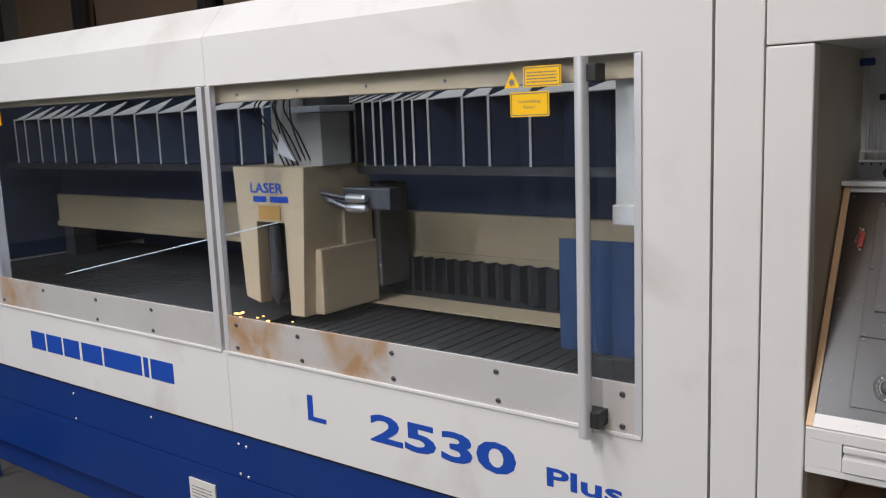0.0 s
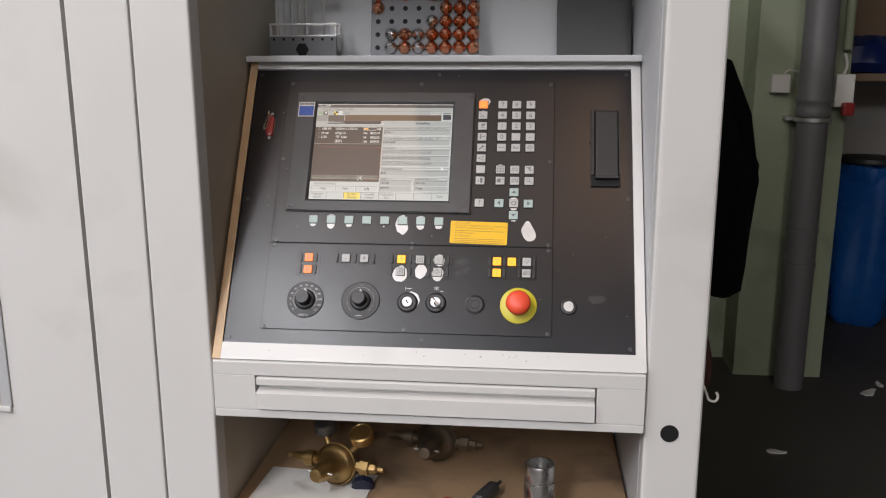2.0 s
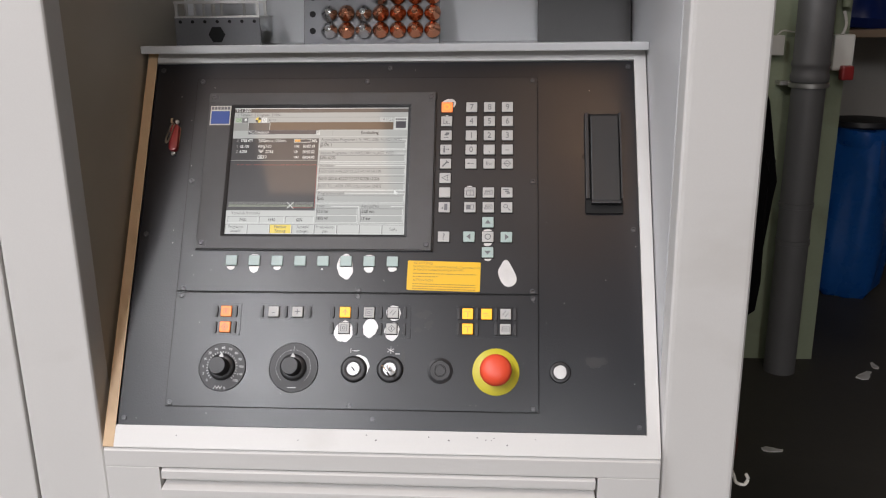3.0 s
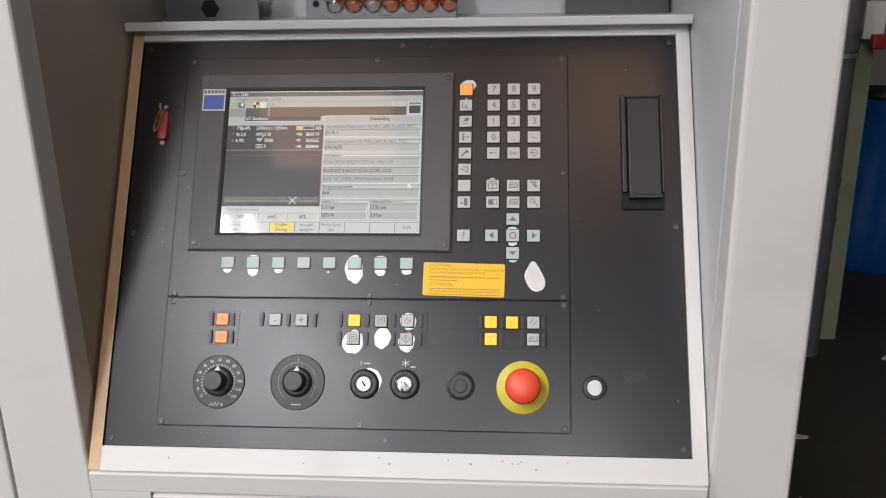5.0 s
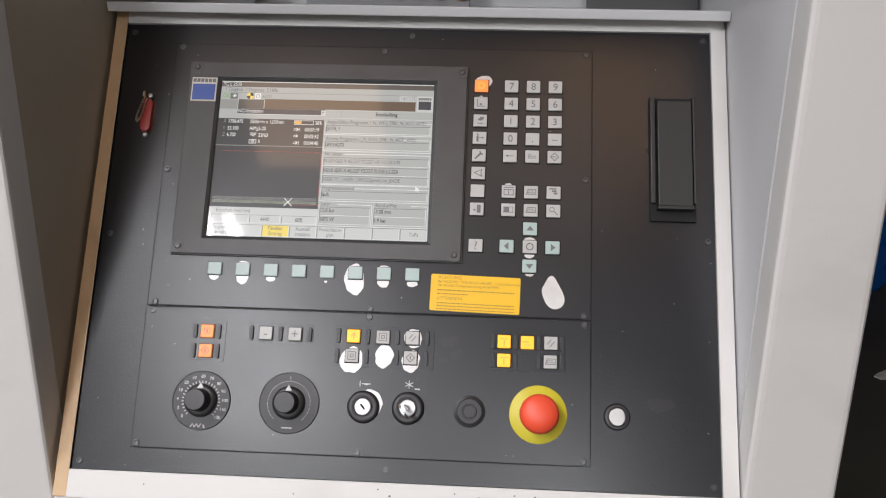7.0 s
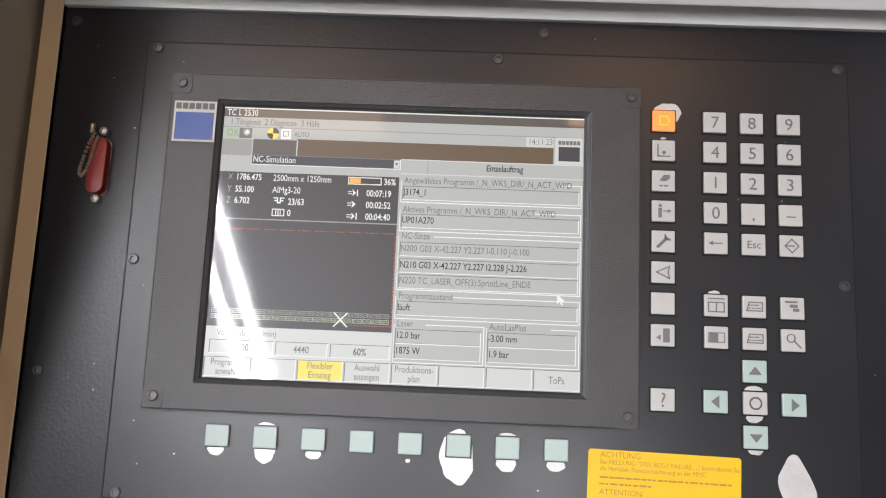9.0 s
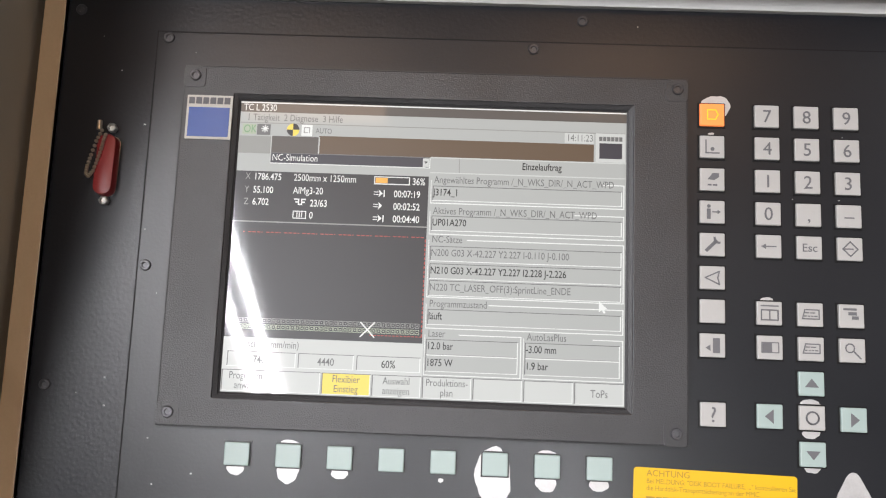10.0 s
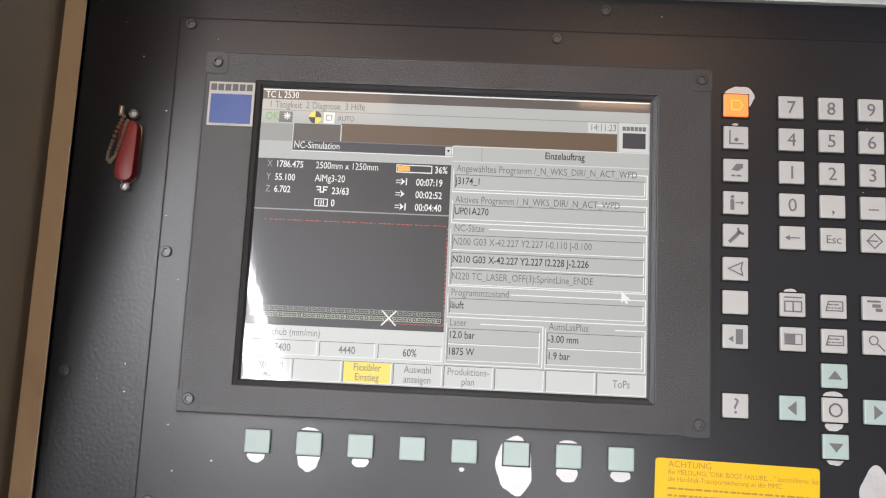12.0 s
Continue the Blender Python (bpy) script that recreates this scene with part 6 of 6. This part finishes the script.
part("tool_barrel", lathe([(0.0135, 0.030), (0.0135, 0.085), (0.010, 0.090), (0.004, 0.092), (0.003, 0.112)], 16, m=pose(0, 0, 0, -88, 0, 0)), DARKSTEEL, tl, "black barrel", smooth=True)
cy = thing("metal_cylinder", pose(0.461, 0.055, SZ), "turned aluminium sleeve standing on the shelf", "cylinder")
part("sleeve_body", lathe([(0.021, 0), (0.0225, 0.001), (0.0225, 0.020), (0.0265, 0.021), (0.0270, 0.023), (0.0270, 0.062), (0.0265, 0.064), (0.0245, 0.065), (0.0245, 0.070), (0.0258, 0.071), (0.0258, 0.094), (0.0248, 0.096), (0.0195, 0.096), (0.0190, 0.094), (0.0165, 0.060), (0, 0.060)], 36), TURNED, cy, smooth=True)
fd = thing("floppy_disk", pose(0.572, 0.040, SZ, 0, 0, -2), "black floppy disk lying on the shelf", "disk")
part("disk_body", box(-0.045, 0.045, -0.047, 0.047, 0, 0.0033, 0.0008), RUBBER, fd)
part("disk_shutter", box(-0.019, 0.026, 0.016, 0.0475, 0.0032, 0.0042, 0.0003), STEEL, fd, "metal shutter")
part("shutter_slot", box(0.008, 0.018, 0.020, 0.042, 0.0042, 0.0044), GAP, fd)
cs = thing("tool_case", pose(0.18, 0.18, 0.38), "grey ribbed plastic tool case under the shelf", "case")
part("case_body", box(-0.22, 0.14, -0.15, 0.18, 0, 0.10, 0.01), DARKSTEEL, cs)
part("case_lid", box(-0.22, 0.14, -0.152, 0.182, 0.102, 0.205, 0.012), PIPE, cs, "grey lid")
part("case_handle", hose([(-0.09, -0.155, 0.19), (-0.085, -0.175, 0.21), (0.01, -0.175, 0.21), (0.015, -0.155, 0.19)], 0.007), RUBBER, cs, smooth=True)

# ---- beyond the cabinet ----
dpipe = thing("down_pipe", pose(1.592, 2.40, 0), "grey painted metal down pipe in front of the pillar", "pipe")
part("pipe_tube", lathe([(0.062, 0.0), (0.062, 0.55), (0.066, 0.552), (0.066, 0.57), (0.062, 0.572), (0.062, 0.70), (0.066, 0.702), (0.066, 0.72), (0.062, 0.722), (0.062, 1.20)], 28), PIPE, dpipe, smooth=True)
part("pipe_socket", lathe([(0.068, 1.19), (0.071, 1.20), (0.071, 1.215), (0.067, 1.22), (0.067, 1.245), (0.071, 1.25), (0.071, 1.262), (0.066, 1.27), (0.066, 3.9), (0.066, 4.6)], 28), PIPE, dpipe, smooth=True)
part("pipe_clamp", lathe([(0.073, 1.17), (0.073, 1.185), (0.068, 1.187), (0.068, 1.168)], 28), STEEL, dpipe, "metal pipe clamp", smooth=True)
part("clamp_bracket", box(-0.09, 0.09, 0.06, 0.12, 1.17, 1.185), STEEL, dpipe)
cd = tagged(part("cable_conduit", rod((1.735, 2.49, 1.46), (1.735, 2.49, 4.5), 0.018, 14), GREEN, smooth=True), "thin pale green cable conduit on the pillar", "conduit")
jb = thing("junction_box", pose(1.476, 2.52, 1.32), "small white junction box on the green pillar", "box")
part("box_body", box(-0.038, 0.038, -0.04, 0.0, -0.038, 0.038, 0.004), SOCKET, jb)
part("box_wire", hose([(0.01, -0.02, 0.036), (0.03, -0.03, 0.055), (0.07, -0.02, 0.05), (0.12, -0.01, 0.05)], 0.003), SOCKET, jb, smooth=True)
sk2 = thing("power_socket", pose(1.728, 2.52, 1.275), "white power socket with a red cap on the pillar", "socket")
part("socket_body", box(-0.038, 0.038, -0.07, 0.0, -0.05, 0.085, 0.006), SOCKET, sk2)
part("socket_cap", box(-0.01, 0.036, -0.10, -0.06, -0.085, -0.03, 0.008), DARKRED, sk2, "dark red socket cap")
part("socket_cable", hose([(0.0, -0.03, 0.08), (0.012, -0.03, 0.12), (0.0, -0.03, 0.17)], 0.006), SOCKET, sk2, smooth=True)


def draped(name, rings, material, parent, seed, fold=0.012, smooth=True):
    """A hanging hull through oval rings (z, cx, cy, rx, ry), with folds."""
    rnd = random.Random(seed)
    ph = [rnd.random() * 6 for _ in range(4)]
    bm = bmesh.new()
    rows = []
    N = 36
    for z, cx, cy, rx, ry in rings:
        row = []
        for i in range(N):
            t = 2 * math.pi * i / N
            k = fold * (math.sin(5 * t + ph[0] + 2 * z) + 0.6 * math.sin(9 * t + ph[1] - 5 * z) + 0.5 * math.sin(3 * t + 7 * z + ph[2]))
            row.append(bm.verts.new((cx + (rx + k) * math.cos(t), cy + (ry + k) * math.sin(t), z + 0.006 * math.sin(4 * t + ph[3]))))
        rows.append(row)
    for a, b_ in zip(rows, rows[1:]):
        for i in range(N):
            j = (i + 1) % N
            bm.faces.new((a[i], a[j], b_[j], b_[i]))
    bm.faces.new(rows[0][::-1])
    bm.faces.new(rows[-1])
    bmesh.ops.recalc_face_normals(bm, faces=bm.faces)
    return part(name, bm, material, parent, smooth=smooth)


jk = thing("hanging_jacket", pose(0.80, 0.62, 1.62), "black padded jacket hanging on the cabinet side", "jacket")
draped("jacket_body", [(-0.70, 0.03, 0.03, 0.085, 0.10), (-0.64, 0.03, 0.03, 0.095, 0.11), (-0.42, 0.03, 0.03, 0.105, 0.12), (-0.30, 0.0, 0.03, 0.08, 0.12), (-0.15, -0.025, 0.02, 0.055, 0.09), (0.02, -0.05, 0.0, 0.03, 0.05)], JACKET, jk, 3)
draped("sleeve", [(-0.66, 0.075, 0.02, 0.040, 0.045), (-0.45, 0.085, 0.02, 0.050, 0.05), (-0.30, 0.050, 0.0, 0.048, 0.05), (-0.19, 0.01, -0.02, 0.035, 0.04)], JACKET, jk, 5, 0.006)
part("coat_hook", hose([(-0.087, 0, 0.0), (-0.05, 0, 0.0), (-0.03, 0, 0.02), (-0.03, 0, 0.05)], 0.006), DARKSTEEL, jk, smooth=True)
rg = thing("hanging_rag", pose(0.7145, 0.10, 0.93), "dark red rag and white hook hanging on the cabinet side", "rag")
draped("rag_cloth", [(-0.035, 0.014, 0.0, 0.010, 0.020), (-0.025, 0.016, 0.0, 0.014, 0.032), (0.0, 0.017, 0.0, 0.015, 0.034), (0.030, 0.014, 0.0, 0.011, 0.024), (0.045, 0.012, 0.0, 0.008, 0.012)], RAG, rg, 21, 0.003)
part("hook", hose([(0.004, -0.075, -0.012), (0.012, -0.076, -0.030), (0.016, -0.077, -0.040), (0.026, -0.078, -0.042), (0.030, -0.078, -0.034), (0.027, -0.078, -0.027)], 0.0022), SOCKET, rg, "white wire hook", smooth=True)
part("rag_peg", rod((-0.002, 0, 0.04), (0.022, 0, 0.04), 0.004), STEEL, rg)

bag = thing("rubbish_bag", pose(2.24, 3.46, 0) @ Matrix.Diagonal((0.74, 0.74, 0.92, 1)), "full blue plastic rubbish bag on a stand", "bag")
draped("bag_body", [(0.0, 0, 0, 0.18, 0.18), (0.06, 0, 0, 0.235, 0.23), (0.30, 0, 0, 0.255, 0.25), (0.60, 0, 0, 0.24, 0.24), (0.85, 0, 0, 0.22, 0.22), (0.90, 0, 0, 0.225, 0.225)], BAG, bag, 8, 0.017)
draped("bag_rim", [(0.86, 0, 0, 0.225, 0.225), (0.90, 0, 0, 0.24, 0.24), (0.945, 0, 0, 0.235, 0.235), (0.95, 0, 0, 0.20, 0.2)], BAG, bag, 9, 0.007)
part("bag_lid", lathe([(0.0, 0.952), (0.215, 0.952), (0.225, 0.962), (0.215, 0.985), (0, 0.99)], 28), RUBBER, bag, "black stand lid", smooth=True)
wb = thing("wall_shelf", pose(2.7, 3.7, 0), "wooden shelf board against the rear wall", "shelf")
part("shelf_board", box(-1.0, 1.6, -0.1, 0.48, 1.30, 1.34, 0.003), BROWN, wb)
part("shelf_backing", box(-1.0, 1.6, 0.40, 0.46, 1.341, 1.75, 0.003), BROWN, wb, "brown shelf backing")
part("shelf_support", box(-0.95, -0.90, 0.0, 0.45, 0.0, 1.299, 0.003), BROWN, wb)
part("shelf_support", box(1.5, 1.55, 0.0, 0.45, 0.0, 1.299, 0.003), BROWN, wb)
cl = tagged(draped("folded_cloth", [(0.0, 0, 0, 0.2, 0.12), (0.05, 0, 0, 0.23, 0.15), (0.14, 0, 0, 0.2, 0.13), (0.2, 0.02, 0, 0.1, 0.06)], BLUE_PLASTIC, None, 11, 0.01), "dark blue folded cloth on the wall shelf", "cloth")
cl.matrix_world = pose(2.3, 3.85, 1.342)
rnd = random.Random(12)
for k, (x, y, s) in enumerate(((1.36, 1.72, 0.035), (1.92, 2.35, 0.05), (2.0, 2.45, 0.03))):
    o = tagged(part("paper_scrap", prism(blob(0, 0, s, s * 0.45, 30 + k, 10, 0.3), 0, 0.004), PAPER), "small crumpled paper scrap on the floor", "scrap", "floor scraps")
    o.matrix_world = pose(x, y, 0.0, 0, 0, 40 * k)

# specks of dust and small scratches on the panel
b = None
rnd = random.Random(77)
for k in range(70):
    x, y = rnd.uniform(-0.06, 0.60), rnd.uniform(-0.025, 0.47)
    inside = -0.005 < x < 0.472 and (0.0 < y < 0.144 or 0.147 < y < 0.452)
    if 0.01 < x < 0.34 and 0.2 < y < 0.43 or 0.53 < x < 0.59 and 0.25 < y < 0.40:
        continue
    r = rnd.uniform(0.0002, 0.00045)
    zz = Z if inside else 0.0
    if inside or not (-0.008 < x < 0.476 and -0.006 < y < 0.455):
        b = prism(blob(x, y, r * rnd.uniform(0.6, 2.0), r, k, 6, 0.3), zz, zz + 0.00015, bm=b)
part("dust_specks", b, KEYCAP, op, "pale dust specks and nicks")["kind"] = "stuff"
for x, y, rx, ry, k in ((0.325, 0.118, 0.009, 0.006, 1), (0.332, 0.105, 0.006, 0.005, 2), (0.318, 0.098, 0.004, 0.004, 3), (0.545, 0.06, 0.012, 0.008, 4), (0.30, 0.06, 0.003, 0.012, 5)):
    part("grease_smear", prism(blob(x, y, rx, ry, k, 18, 0.35), 0.0, (Z if x < 0.47 else 0.0) + 0.00012), RUBBER, op, "dark greasy smear")
for o in bpy.data.objects:
    if o.name.startswith("display_symbol"):
        o["kind"] = "stuff"
